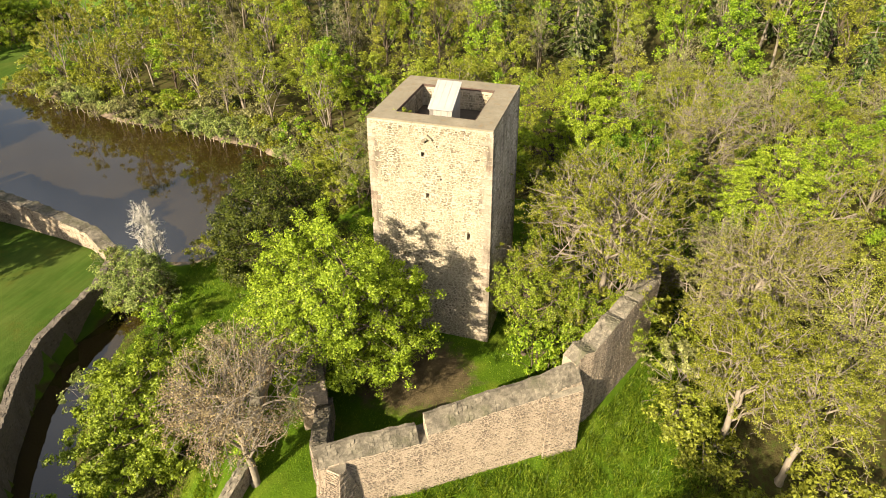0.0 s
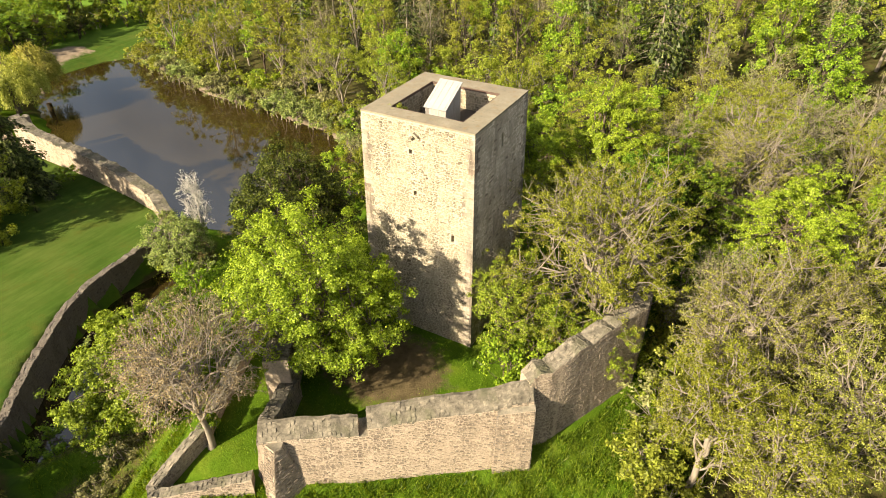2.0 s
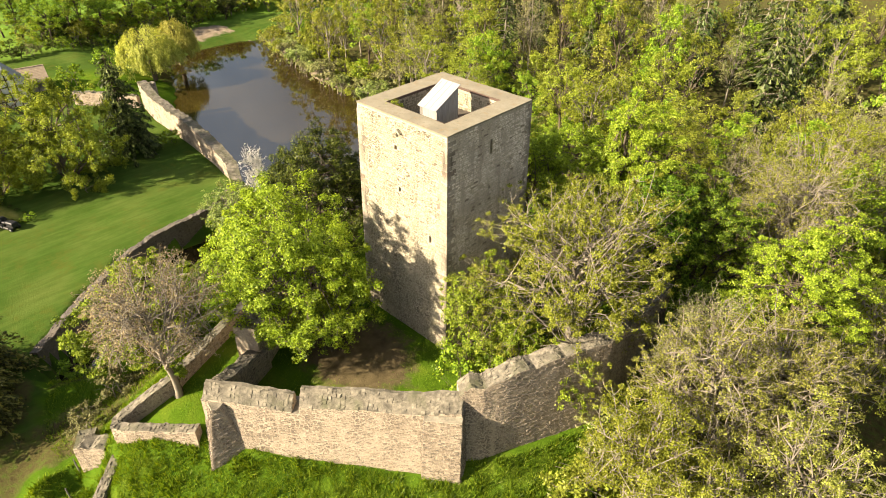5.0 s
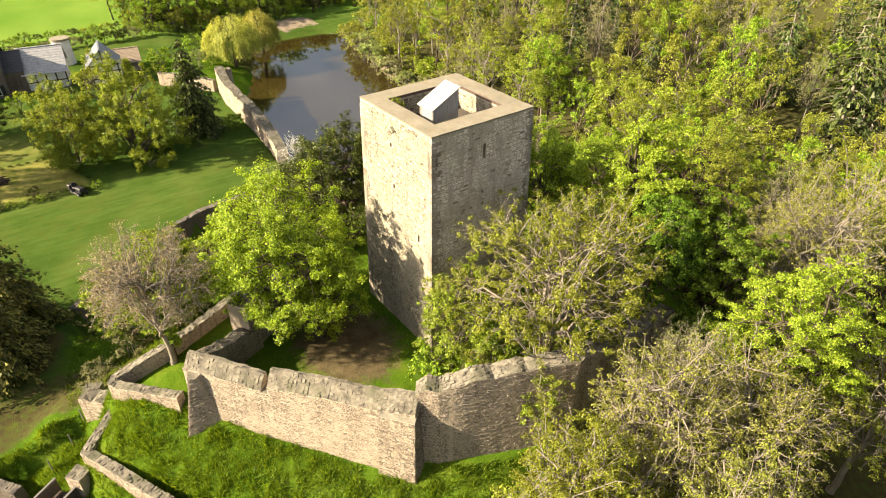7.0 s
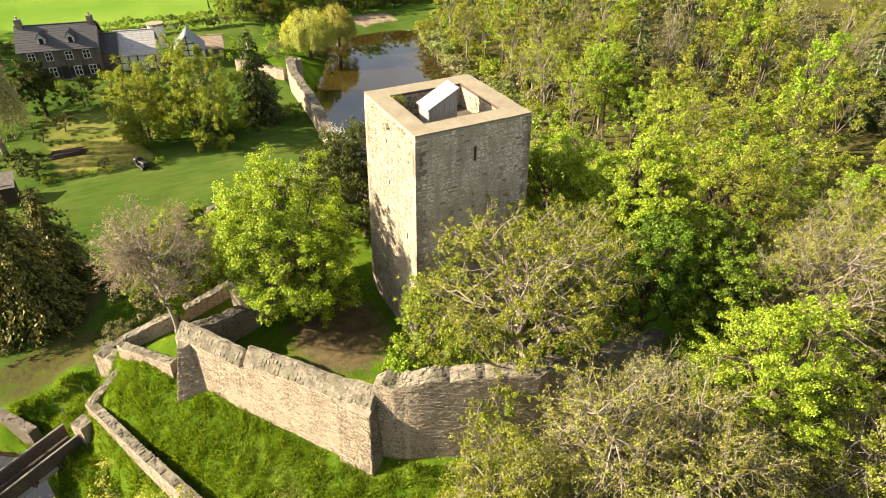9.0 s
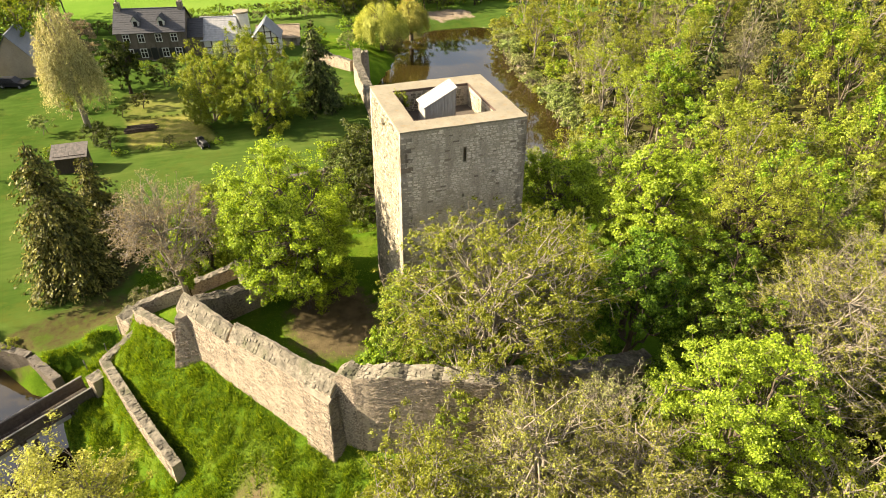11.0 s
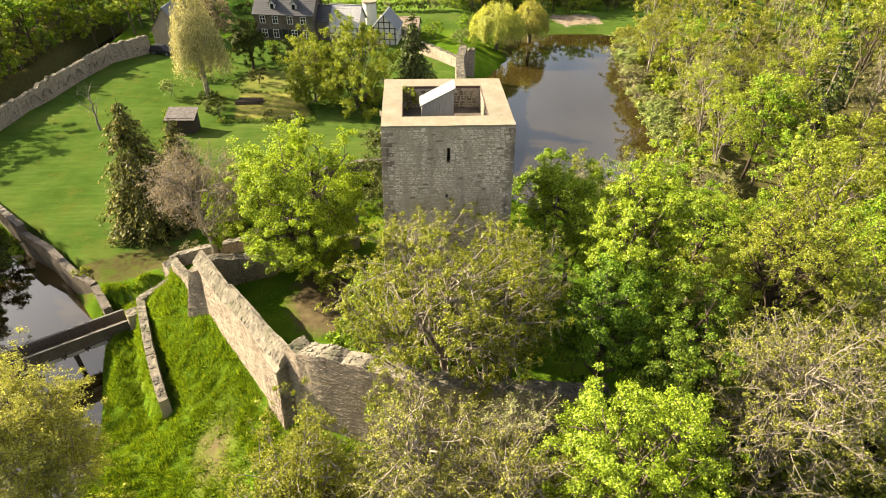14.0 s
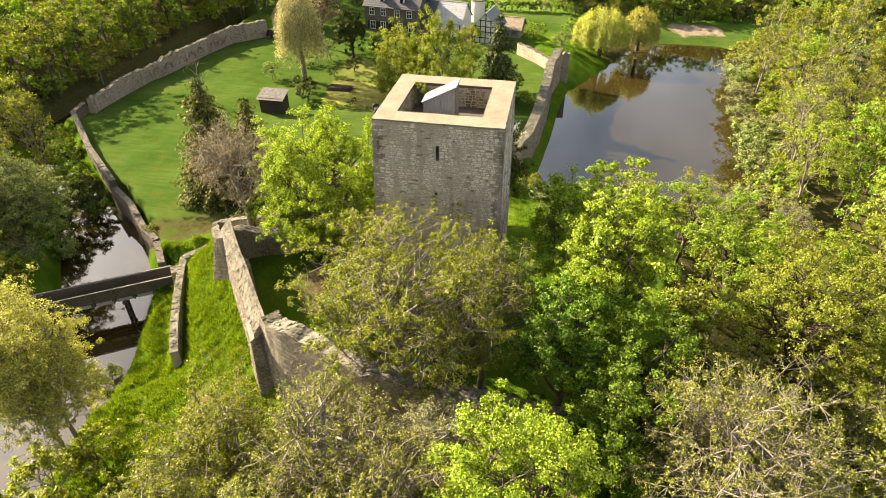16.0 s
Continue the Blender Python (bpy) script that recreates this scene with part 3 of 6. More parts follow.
def ruin_wall(name, label, pts, thick, rag=0.12, deep=1.0, mats=None, cope=True, sw=0.25, shh=0.125, faces=(1, 1), batter=0.12, foot_z=None, crest=None, proud=0.024):
    """A rubble wall whose right-hand side is its outer face; the line gives the outer top edge."""
    stone, mortar = mats or (WALL_STONE, WALL_MORTAR)
    head = HEAD_STONE if mats is None else stone
    wall = thing(name, label, "wall", kind="structure")
    line = run_of(pts)
    line = [(x, y, z + rng.uniform(-rag, rag)) for x, y, z in line]
    inner = side(line, -0.2 if crest else -thick)
    ridge = line
    if crest:
        line = [(x, y, z - crest[1] + rng.uniform(-0.05, 0.05)) for x, y, z in side(line, crest[0])]
    outer = line
    foot_o = [min(ground_z(x, y), ground_z(*side(line, 0.5)[i][:2])) - deep if foot_z is None else foot_z for i, (x, y, z) in enumerate(line)]
    foot_i = [min(ground_z(x, y) - deep, z - 0.4) if foot_z is None else foot_z for x, y, z in inner]
    sh, n = Shape(), len(line)
    low = side(line, batter)
    v, f = [], []
    for i in range(n):
        dz = rng.uniform(-0.05, 0.05)
        mid = ridge[i] if crest else tuple((Vector(outer[i]) + Vector(inner[i])) / 2)
        v += [(low[i][0], low[i][1], foot_o[i]), outer[i], mid, (inner[i][0], inner[i][1], inner[i][2] + dz), (inner[i][0], inner[i][1], foot_i[i])]
    for i in range(n - 1):
        for a in range(4):
            f.append((i * 5 + a, i * 5 + a + 1, i * 5 + a + 6, i * 5 + a + 5))
    f += [(4, 3, 2, 1, 0), tuple((n - 1) * 5 + a for a in range(5))]
    hang("core", mesh_of(name + "_core", v, f, [mortar, head], False, [1 if a in (1, 2) else 0 for i in range(n - 1) for a in range(4)] + [0, 0]), wall)
    for edge, feet, sign, on in ((outer, foot_o, 1, faces[0]), (inner, foot_i, -1, faces[1])):
        if not on:
            continue
        cum = [0.0]
        for a, b in zip(edge, edge[1:]):
            cum.append(cum[-1] + math.hypot(b[0] - a[0], b[1] - a[1]))

        def at(s, vals):
            return float(np.interp(s, cum, vals))

        exs, eys, ezs = [p[0] for p in edge], [p[1] for p in edge], [p[2] for p in edge]

        def place(s, z):
            a, b = Vector((at(s - 0.1, exs), at(s - 0.1, eys), 0)), Vector((at(s + 0.1, exs), at(s + 0.1, eys), 0))
            u = (b - a).normalized()
            nrm = Vector((u.y, -u.x, 0)) * sign
            rise = (at(s, ezs) - z) / max(0.3, at(s, ezs) - at(s, feet))
            o = Vector((at(s, exs), at(s, eys), z)) + nrm * (batter * max(0, rise) if sign > 0 else 0)
            return o, u * sign, nrm

        blocks = Shape()
        courses(blocks, place, cum[-1], lambda s: at(s, feet) + deep * 0.7, lambda s: at(s, ezs), sw, shh, proud, (), 0.08)
        hang("masonry", blocks.mesh(name + "_stones", stone), wall, "", "stuff")
    if cope:
        rest = Shape()
        fine = run_of(line, 0.2)
        back = side(fine, -thick)
        if crest:
            back = [(x, y, z + crest[1] * 0.98) for x, y, z in side(fine, -crest[0])]
        for i in range(len(fine) - 1):
            a, b, c, d = Vector(fine[i]), Vector(fine[i + 1]), Vector(back[i + 1]), Vector(back[i])
            q, far = rng.uniform(-0.03, 0.02), 1.0
            while q < far:
                w = rng.uniform(0.10, 0.30) / (math.hypot(*crest) if crest else thick)
                lo, hi = q + 0.012, min(q + w, far + 0.03) - 0.012
                q += w
                if rng.random() < 0.08 or hi - lo < 0.06:
                    continue
                zt = rng.choice((0.0, 0.01, 0.02, 0.03, 0.05))
                lift = rng.uniform(-0.04, 0.04)
                base = [a.lerp(d, lo), b.lerp(c, lo), b.lerp(c, hi), a.lerp(d, hi)]
                base = [p + Vector((rng.uniform(-0.035, 0.035), rng.uniform(-0.035, 0.035), -0.08)) for p in base]
                mid = sum(base, Vector()) / 4
                tops = [mid + (p - mid) * rng.uniform(0.7, 0.9) + Vector((0, 0, 0.08 + zt + rng.uniform(-0.02, 0.02))) for p in base]
                sh = rest if cope == "rest" else Shape()
                sh.poly(base + tops, [(4, 5, 6, 7), (0, 1, 5, 4), (1, 2, 6, 5), (2, 3, 7, 6), (3, 0, 4, 7), (3, 2, 1, 0)])
                if cope != "rest":
                    hang("coping_stone", sh.mesh("coping_stone", head), wall)
        if cope == "rest":
            hang("coping", rest.mesh(name + "_coping", head), wall, "", "stuff")
    return wall


# ---- the keep ----
TX0, TX1, TY0, TY1, TZ = -12.75, -5.85, 27.6, 34.5, 14.12
PX0, PX1, PY0, PY1, PZ = -11.52, -7.05, 28.65, 33.25, 12.8
FLARE = 0.22


def tower_face(sh, corner, u, n, length, holes, thick=0.7):
    """A wall face with real recesses: holes are (along, height, half width, half height)."""
    us = sorted({0.0, length, *(h[0] - h[2] for h in holes), *(h[0] + h[2] for h in holes)})
    zs = sorted({-1.5, TZ - 0.05, *(h[1] - h[3] for h in holes), *(h[1] + h[3] for h in holes)})

    def spot(a, z, depth=0.0):
        rise = FLARE * (TZ - z) / TZ
        stretch = a + (a / length * 2 - 1) * rise
        return Vector(corner) + Vector(u) * stretch + Vector(n) * (rise - depth) + Vector((0, 0, z))

    for a, b in zip(us, us[1:]):
        for c, d in zip(zs, zs[1:]):
            mid = ((a + b) / 2, (c + d) / 2)
            hole = any(abs(mid[0] - h[0]) < h[2] and abs(mid[1] - h[1]) < h[3] for h in holes)
            ring = [spot(a, c), spot(b, c), spot(b, d), spot(a, d)]
            if not hole:
                sh.poly(ring, [(0, 1, 2, 3)])
            else:
                deep = [spot(a, c, thick), spot(b, c, thick), spot(b, d, thick), spot(a, d, thick)]
                sh.poly(ring + deep, [(4, 5, 6, 7), (0, 1, 5, 4), (1, 2, 6, 5), (2, 3, 7, 6), (3, 0, 4, 7)])


class Single:
    """Takes blocks like a Shape, but makes each one a piece of its own."""

    def __init__(self, name, mat, parent):
        self.name, self.mat, self.parent = name, mat, parent

    def poly(self, pts, faces):
        hang(self.name, mesh_of(self.name, pts, faces, self.mat), self.parent)


keep = thing("keep_tower", "square medieval stone keep with pale render cap and sunken roof", "tower")
FACES = [
    ((TX0, TY0, 0), (1, 0, 0), (0, -1, 0), [(3.10, 12.3, 0.10, 0.14), (3.34, 9.83, 0.10, 0.16), (4.1, 10.95, 0.06, 0.07), (5.68, 7.55, 0.09, 0.24), (3.9, 12.85, 0.05, 0.06), (1.8, 6.0, 0.06, 0.07), (2.2, 3.2, 0.06, 0.07)]),
    ((TX1, TY0, 0), (0, 1, 0), (1, 0, 0), [(3.46, 12.43, 0.085, 0.42), (3.4, 10.0, 0.07, 0.10), (5.1, 11.2, 0.06, 0.07), (1.6, 8.8, 0.06, 0.07)]),
    ((TX1, TY1, 0), (-1, 0, 0), (0, 1, 0), [(3.4, 12.3, 0.09, 0.4)]),
    ((TX0, TY1, 0), (0, -1, 0), (-1, 0, 0), [(3.4, 12.3, 0.09, 0.4), (3.4, 6.5, 0.4, 0.9)]),
]
core = Shape()
for c, u, n, holes in FACES:
    tower_face(core, c, u, n, 6.9, holes)
# inside of the sunken roof
for a, b in (((PX0, PY0), (PX1, PY0)), ((PX1, PY0), (PX1, PY1)), ((PX1, PY1), (PX0, PY1)), ((PX0, PY1), (PX0, PY0))):
    core.poly([(*b, PZ - 0.1), (*a, PZ - 0.1), (*a, TZ - 0.12), (*b, TZ - 0.12)], [(0, 1, 2, 3)])
hang("core", core.mesh("tower_core", TOWER_MORTAR), keep)
for c, u, n, holes in FACES:
    sh = Shape()
    cv, uv, nv = Vector(c), Vector(u), Vector(n)

    def place(s, z):
        rise = FLARE * (TZ - z) / TZ
        return cv + uv * (s + (s / 6.9 * 2 - 1) * rise) + nv * rise + Vector((0, 0, z)), uv, nv

    # all faces but the sunny one take rubble painted paler against their shade
    rock = TOWER_STONE if n[1] < 0 else ROUGH_STONE_SHADE_LIFT
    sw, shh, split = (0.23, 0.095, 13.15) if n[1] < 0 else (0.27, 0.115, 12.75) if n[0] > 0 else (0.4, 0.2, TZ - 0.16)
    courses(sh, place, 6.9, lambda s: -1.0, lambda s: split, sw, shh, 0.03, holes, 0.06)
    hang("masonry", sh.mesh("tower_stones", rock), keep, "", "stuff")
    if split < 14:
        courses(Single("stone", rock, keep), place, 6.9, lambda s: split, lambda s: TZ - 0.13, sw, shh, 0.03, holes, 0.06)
for a, b in (((PX0, PY0), (0, 1)), ((PX1, PY0), (-1, 0)), ((PX1, PY1), (0, -1)), ((PX0, PY1), (1, 0))):
    sh = Shape()
    cv, uv = Vector((*a, 0)), Vector((*b, 0))
    nv = Vector((uv.y, -uv.x, 0))
    courses(sh, lambda s, z: (cv + uv * s + Vector((0, 0, z)), uv, nv), 4.45, lambda s: PZ, lambda s: TZ - 0.15, 0.28, 0.14, 0.03)
    hang("parapet_masonry", sh.mesh("pit_stones", TOWER_STONE), keep, "", "stuff")
# dressed corner stones, long and short by turns
for cx, cy, sx, sy in ((TX0, TY0, 1, 1), (TX1, TY0, -1, 1), (TX1, TY1, -1, -1), (TX0, TY1, 1, -1)):
    z, i = -0.3, 0
    while z < TZ - 0.4:
        h = rng.uniform(0.22, 0.34)
        lx, ly = (0.55, 0.30) if i % 2 else (0.30, 0.52)
        rise = FLARE * (TZ - z - h / 2) / TZ + 0.025
        x0, y0 = cx - sx * rise, cy - sy * rise
        x1, y1 = cx + sx * lx * rng.uniform(0.8, 1.2), cy + sy * ly * rng.uniform(0.8, 1.2)
        sh = Shape().bevelled(min(x0, x1), min(y0, y1), z + 0.012, max(x0, x1), max(y0, y1), z + h - 0.012, 0.015)
        hang("quoin", sh.mesh("quoin", QUOIN), keep)
        z, i = z + h, i + 1
# render cap in four slabs with a worn outer edge, and the thin flashing round the sunken roof
o = 0.015
for x0, y0, x1, y1 in ((TX0 - o, TY0 - o, TX1 + o, PY0), (TX0 - o, PY1, TX1 + o, TY1 + o), (TX0 - o, PY0, PX0, PY1), (PX1, PY0, TX1 + o, PY1)):
    sh, nu, nv_ = Shape(), max(2, round((x1 - x0) / 0.3)), max(2, round((y1 - y0) / 0.3))
    v, f = [], []
    for lay in (0, 1):
        for j in range(nv_ + 1):
            for i in range(nu + 1):
                x, y = x0 + (x1 - x0) * i / nu, y0 + (y1 - y0) * j / nv_
                z = TZ - 0.09 if lay == 0 else TZ + 0.02 * noise.noise(Vector((x * 0.9, y * 0.9, 0)))
                if lay == 0 and not (x in (x0, x1) or y in (y0, y1)):
                    z = TZ - 0.09
                v.append((x + (0.02 * noise.noise(Vector((y * 3, x, 1))) if lay else 0), y + (0.02 * noise.noise(Vector((x * 3, y, 2))) if lay else 0), z))
    L = (nu + 1) * (nv_ + 1)
    g = lambda i, j, lay=1: lay * L + j * (nu + 1) + i
    f = [(g(i, j), g(i + 1, j), g(i + 1, j + 1), g(i, j + 1)) for i in range(nu) for j in range(nv_)]
    f += [(g(i, 0, 0), g(i + 1, 0, 0), g(i + 1, 0), g(i, 0)) for i in range(nu)] + [(g(i + 1, nv_, 0), g(i, nv_, 0), g(i, nv_), g(i + 1, nv_)) for i in range(nu)]
    f += [(g(0, j + 1, 0), g(0, j, 0), g(0, j), g(0, j + 1)) for j in range(nv_)] + [(g(nu, j, 0), g(nu, j + 1, 0), g(nu, j + 1), g(nu, j)) for j in range(nv_)]
    hang("cap_slab", mesh_of("cap_slab", v, f, CAP), keep, "pale smooth render capping")
sh = Shape()
for x0, y0, x1, y1 in ((PX0, PY0, PX1, PY0 + 0.03), (PX0, PY1 - 0.03, PX1, PY1), (PX0, PY0 + 0.03, PX0 + 0.03, PY1 - 0.03), (PX1 - 0.03, PY0 + 0.03, PX1, PY1 - 0.03)):
    sh.box(x0, y0, TZ - 0.14, x1, y1, TZ + 0.008)
part("flashing", sh, RIM, keep, "thin rust-brown flashing strip")
part("roof_floor", Shape().box(PX0, PY0, PZ - 0.15, PX1, PY1, PZ), GRAVEL, keep, "dark gritty sunken roof")
# corbelled hood stones near the head of the sunny face
for sx in (-1, 1):
    part("hood_stone", Shape().bevelled(-0.30, -0.22, -0.05, 0.04, 0.1, 0.06, 0.015, pose(-9.28 + sx * 0.12, TY0, 13.28, 0, sx * 35, 0)), TOWER_STONE, keep, "leaning hood stone")

# stair head hut on the keep's roof
hut = thing("roof_hut", "small lean-to stair hut of grey boards with pale sheet roof", "hut", (0, 0, 0))
hx0, hx1, hy0, hy1, hs, hn = -9.92, -8.70, 29.75, 31.5, 14.1, 15.0
sh = Shape()
for i in range(11):
    y0, y1 = hy0 + (hy1 - hy0) * i / 11, hy0 + (hy1 - hy0) * (i + 1) / 11 - 0.012
    zt = hs + (hn - hs) * (i + 0.5) / 11 - 0.03
    for x, k_ in ((hx1, 0.0), (hx0, 1.0)):
        b = Shape().box(x - 0.02 - rng.uniform(0, 0.012), y0, PZ, x + 0.02 + rng.uniform(0, 0.012), y1, zt)
        part("board", b, PALE_WOOD, hut)
for i in range(6):
    x0, x1 = hx0 + (hx1 - hx0) * i / 6, hx0 + (hx1 - hx0) * (i + 1) / 6 - 0.012
    part("board", Shape().box(x0, hy0 - 0.02, PZ, x1, hy0 + 0.02, hs - 0.03), PALE_WOOD if i else OLD_WOOD, hut, "")
    part("board", Shape().box(x0, hy1 - 0.02, PZ, x1, hy1 + 0.02, hn - 0.03), OLD_WOOD, hut)
tilt = math.degrees(math.atan2(hn - hs, hy1 - hy0))
roof = Shape().bevelled(hx0 - 0.1, -0.12, 0, hx1 + 0.1, (hy1 - hy0) / math.cos(radians(tilt)) + 0.1, 0.05, 0.012, pose(0, hy0, hs - 0.02, tilt, 0, 0))
rf = part("roof", roof, ZINC, hut, "pale sheet roof")
for i in range(4):
    x = hx0 + 0.05 + (hx1 - hx0 - 0.1) * i / 3
    part("seam", Shape().box(x - 0.012, -0.11, 0.05, x + 0.012, 2.05, 0.065, pose(0, hy0, hs - 0.02, tilt, 0, 0)), ZINC, rf)

# ---- curtain walls ----
CURTAIN = [(-10.7, 14.75, 3.25), (-9.6, 15.5, 3.35), (-6.85, 17.48, 3.1)]
ruin_wall("wall_prow", "weathered rubble curtain wall with grey lichened top and pointed buttress", CURTAIN, 1.25, 0.05, crest=(0.6, 0.65), batter=0.35, sw=0.21, shh=0.105)
ruin_wall("wall_sill", "low rubble sill in a breach of the curtain wall", [(-7.2, 16.45, 2.3), (-6.0, 17.32, 2.4)], 1.2, 0.03, cope=False, batter=0.34)
ruin_wall("wall_south", "sunlit beige rubble curtain wall with weathered uneven top", [(-6.5, 17.74, 3.6), (-4.2, 19.42, 3.88), (-1.9, 21.06, 4.05), (-0.4, 22.15, 4.4), (0.1, 22.5, 4.5)], 1.3, 0.05, crest=(0.6, 0.78), batter=0.35, sw=0.21, shh=0.105)
ruin_wall("wall_stepped", "broken stepped length of rubble curtain wall", [(0.1, 22.25, 4.4), (0.42, 22.65, 4.9), (0.85, 23.1, 4.8), (1.15, 23.6, 5.1)], 1.0, 0.1, sw=0.21, shh=0.105)
ruin_wall("wall_east", "grey rubble curtain wall with ragged top and small drain hole", [(1.15, 23.6, 5.0), (1.45, 24.15, 5.3), (1.9, 25.1, 5.4), (2.6, 26.6, 5.5), (3.85, 29.3, 5.6), (3.75, 31.5, 5.2), (3.4, 35.0, 4.2), (2.9, 39.0, 3.2)], 0.95, 0.10, sw=0.21, shh=0.105)
ruin_wall("wall_west", "broken inner rubble wall in shade beside the prow", [(-13.0, 18.9, 1.5), (-12.1, 16.6, 2.0), (-11.6, 15.5, 2.4), (-10.5, 14.25, 2.5)], 0.8, 0.10)
ruin_wall("wall_stub", "thick mossy stump of wall beside the lime tree", [(-16.6, 24.5, 3.0), (-15.4, 21.2, 3.3), (-13.35, 17.9, 3.3)], 1.35, 0.05, cope="rest")
ruin_wall("wall_zwinger", "low outer terrace wall of rubble round the grassy bank", [(-19.0, 24.5, 1.0), (-17.7, 20.4, 1.0), (-16.5, 17.4, 0.9), (-15.1, 14.2, 0.9), (-15.35, 12.0, 0.2), (-15.3, 11.0, -0.1), (-14.8, 10.65, -0.15), (-13.9, 11.05, -0.05), (-12.2, 12.35, 0.2), (-10.6, 13.5, 0.5)], 0.55, 0.05, cope="rest")
ruin_wall("wall_outer", "low outer ward wall along the grass slope", [(-15.0, 10.35, -2.0), (-13.05, 8.1, -2.6), (-11.2, 8.95, -2.5), (-8.0, 10.45, -2.5), (-5.2, 11.85, -2.6), (-3.1, 13.0, -2.9)], 0.55, 0.05, faces=(1, 1), cope="rest")
ruin_wall("wall_bastion", "tumbled rubble bastion stump below the terrace wall", [(-18.1, 9.5, -2.3), (-17.0, 8.8, -2.2), (-15.4, 9.95, -1.9)], 1.0, 0.15)
ruin_wall("wall_pier", "square stone pier at the bridge end", [(-12.95, 6.95, -3.75), (-12.1, 7.55, -3.7)], 0.9, 0.02)
ruin_wall("wall_lawn", "long low retaining wall between mown lawn and brook", [(-43.6, -23.4, -3.6), (-41.2, -23.2, -3.8), (-32.7, -14.8, -3.9), (-26, -7.2, -3.9), (-25.9, -7.1, -4.7), (-23.6, -3.8, -4.9), (-19.9, 0.0, -5.0), (-18.4, 2.2, -5.0)][::-1], 0.6, 0.06, mats=(GREY_STONE, GREY_MORTAR), faces=(1, 1), foot_z=-9.0, cope="rest")
ruin_wall("wall_garden", "tall crumbling garden wall with blind arches at the lawn's edge", [(-81.5, -15.0, -2.0), (-76.5, -19.6, -2.2), (-70, -20.8, -2.6), (-61.6, -21.7, -2.3), (-56, -22.8, -3.0), (-50.9, -23.1, -2.6), (-46, -23.4, -3.2), (-43.4, -23.0, -2.9)], 0.7, 0.2, sw=0.4, shh=0.2, cope="rest")
ruin_wall("wall_pond", "tall pale rubble dam wall between lawn and pond with broken crest", [(-41.5, 33.9, -3.9), (-44.5, 35.2, -3.3), (-48.9, 35.9, -2.7), (-55.6, 36.5, -2.1), (-61, 36.8, -2.2), (-66.6, 37.0, -1.8), (-72, 38.0, -1.5)], 1.2, 0.16, sw=0.4, shh=0.18, cope="rest")
ruin_wall("wall_arch", "ruined gate pier with broken arch beside the pond", [(-72.4, 37.9, -2.5), (-72.4, 38.5, -2.0), (-72.5, 39.3, -2.2)], 0.9, 0.2, sw=0.4, shh=0.2, cope="rest")
ruin_wall("wall_by_pond", "pale stretch of rubble wall beyond the gate pier", [(-72.6, 36.3, -3.4), (-76.5, 33.5, -3.2), (-80, 30.6, -3.2)][::-1], 0.7, 0.12, sw=0.45, shh=0.2, cope="rest")
ruin_wall("wall_ditch", "dark rubble retaining wall between lawn and ditch", [(-30.3, 10.2, -4.9), (-34.4, 15.1, -4.8), (-37.8, 20.1, -4.7), (-39.0, 22.9, -4.7), (-39.5, 26.4, -4.7), (-39.8, 29.4, -4.7), (-41.5, 33.2, -4.7)], 0.6, 0.08, mats=(GREY_STONE, GREY_MORTAR), foot_z=-9.0, cope="rest")
ruin_wall("wall_dam", "low stone kerb wall by the pond outlet", [(-32.0, 28.0, -5.2), (-32.8, 33.0, -5.2)], 0.5, 0.04, cope="rest")


def buttress(name, label, foot, top, mat=WALL_STONE, mortar=WALL_MORTAR):
    """A battered buttress between two rings of points (foot and head, same order)."""
    w = thing(name, label, "buttress", kind="structure")
    n = len(foot)
    v = [Vector(p) for p in foot] + [Vector(p) for p in top]
    hang("core", mesh_of(name, v, [(i, (i + 1) % n, n + (i + 1) % n, n + i) for i in range(n)] + [tuple(range(n, 2 * n))], [mortar, HEAD_STONE], False, [0] * n + [1]), w)
    sh = Shape()
    for i in range(n):
        a, b, c, d = v[i], v[(i + 1) % n], v[n + (i + 1) % n], v[n + i]
        nrm = (b - a).cross(d - a)
        if nrm.length < 1e-3:
            continue
        nrm.normalize()
        z, up = 0.0, max((d - a).length, (c - b).length)
        while z < up - 0.1:
            h = rng.uniform(0.09, 0.15)
            k0 = min(1, (z + h / 2) / up)
            p, q = a.lerp(d, k0), b.lerp(c, k0)
            s, ln = 0.0, (q - p).length
            while s < ln - 0.08:
                wd = min(rng.uniform(0.14, 0.32), ln - s)
                o = p + (q - p) * ((s + wd / 2) / max(ln, 1e-4))
                if rng.random() > 0.04:
                    stone_into(sh, o, (q - p).normalized(), nrm.cross((q - p).normalized()), nrm, wd - 0.02, h - 0.02, rng.uniform(0, 0.05))
                s += wd
            z += h
    hang("masonry", sh.mesh(name + "_stones", mat), w, "", "stuff")
    return w


buttress("wall_prow_buttress", "pointed prow buttress tapering up the curtain wall",
         [(-11.1, 13.9, -2.4), (-9.3, 13.1, -2.4), (-8.5, 15.45, -1.6), (-9.3, 15.9, -1.6)],
         [(-10.65, 14.5, 2.45), (-9.4, 14.25, 2.6), (-9.25, 14.6, 2.6), (-9.5, 15.2, 2.65)])
buttress("wall_south_buttress", "square rubble buttress on the curtain wall",
         [(-0.92, 20.5, -1.3), (0.72, 21.7, -1.3), (0.35, 22.7, -1.3), (-1.3, 21.5, -1.3)],
         [(-0.9, 20.78, 3.2), (0.62, 21.85, 3.3), (0.2, 22.5, 3.95), (-1.2, 21.45, 3.85)])


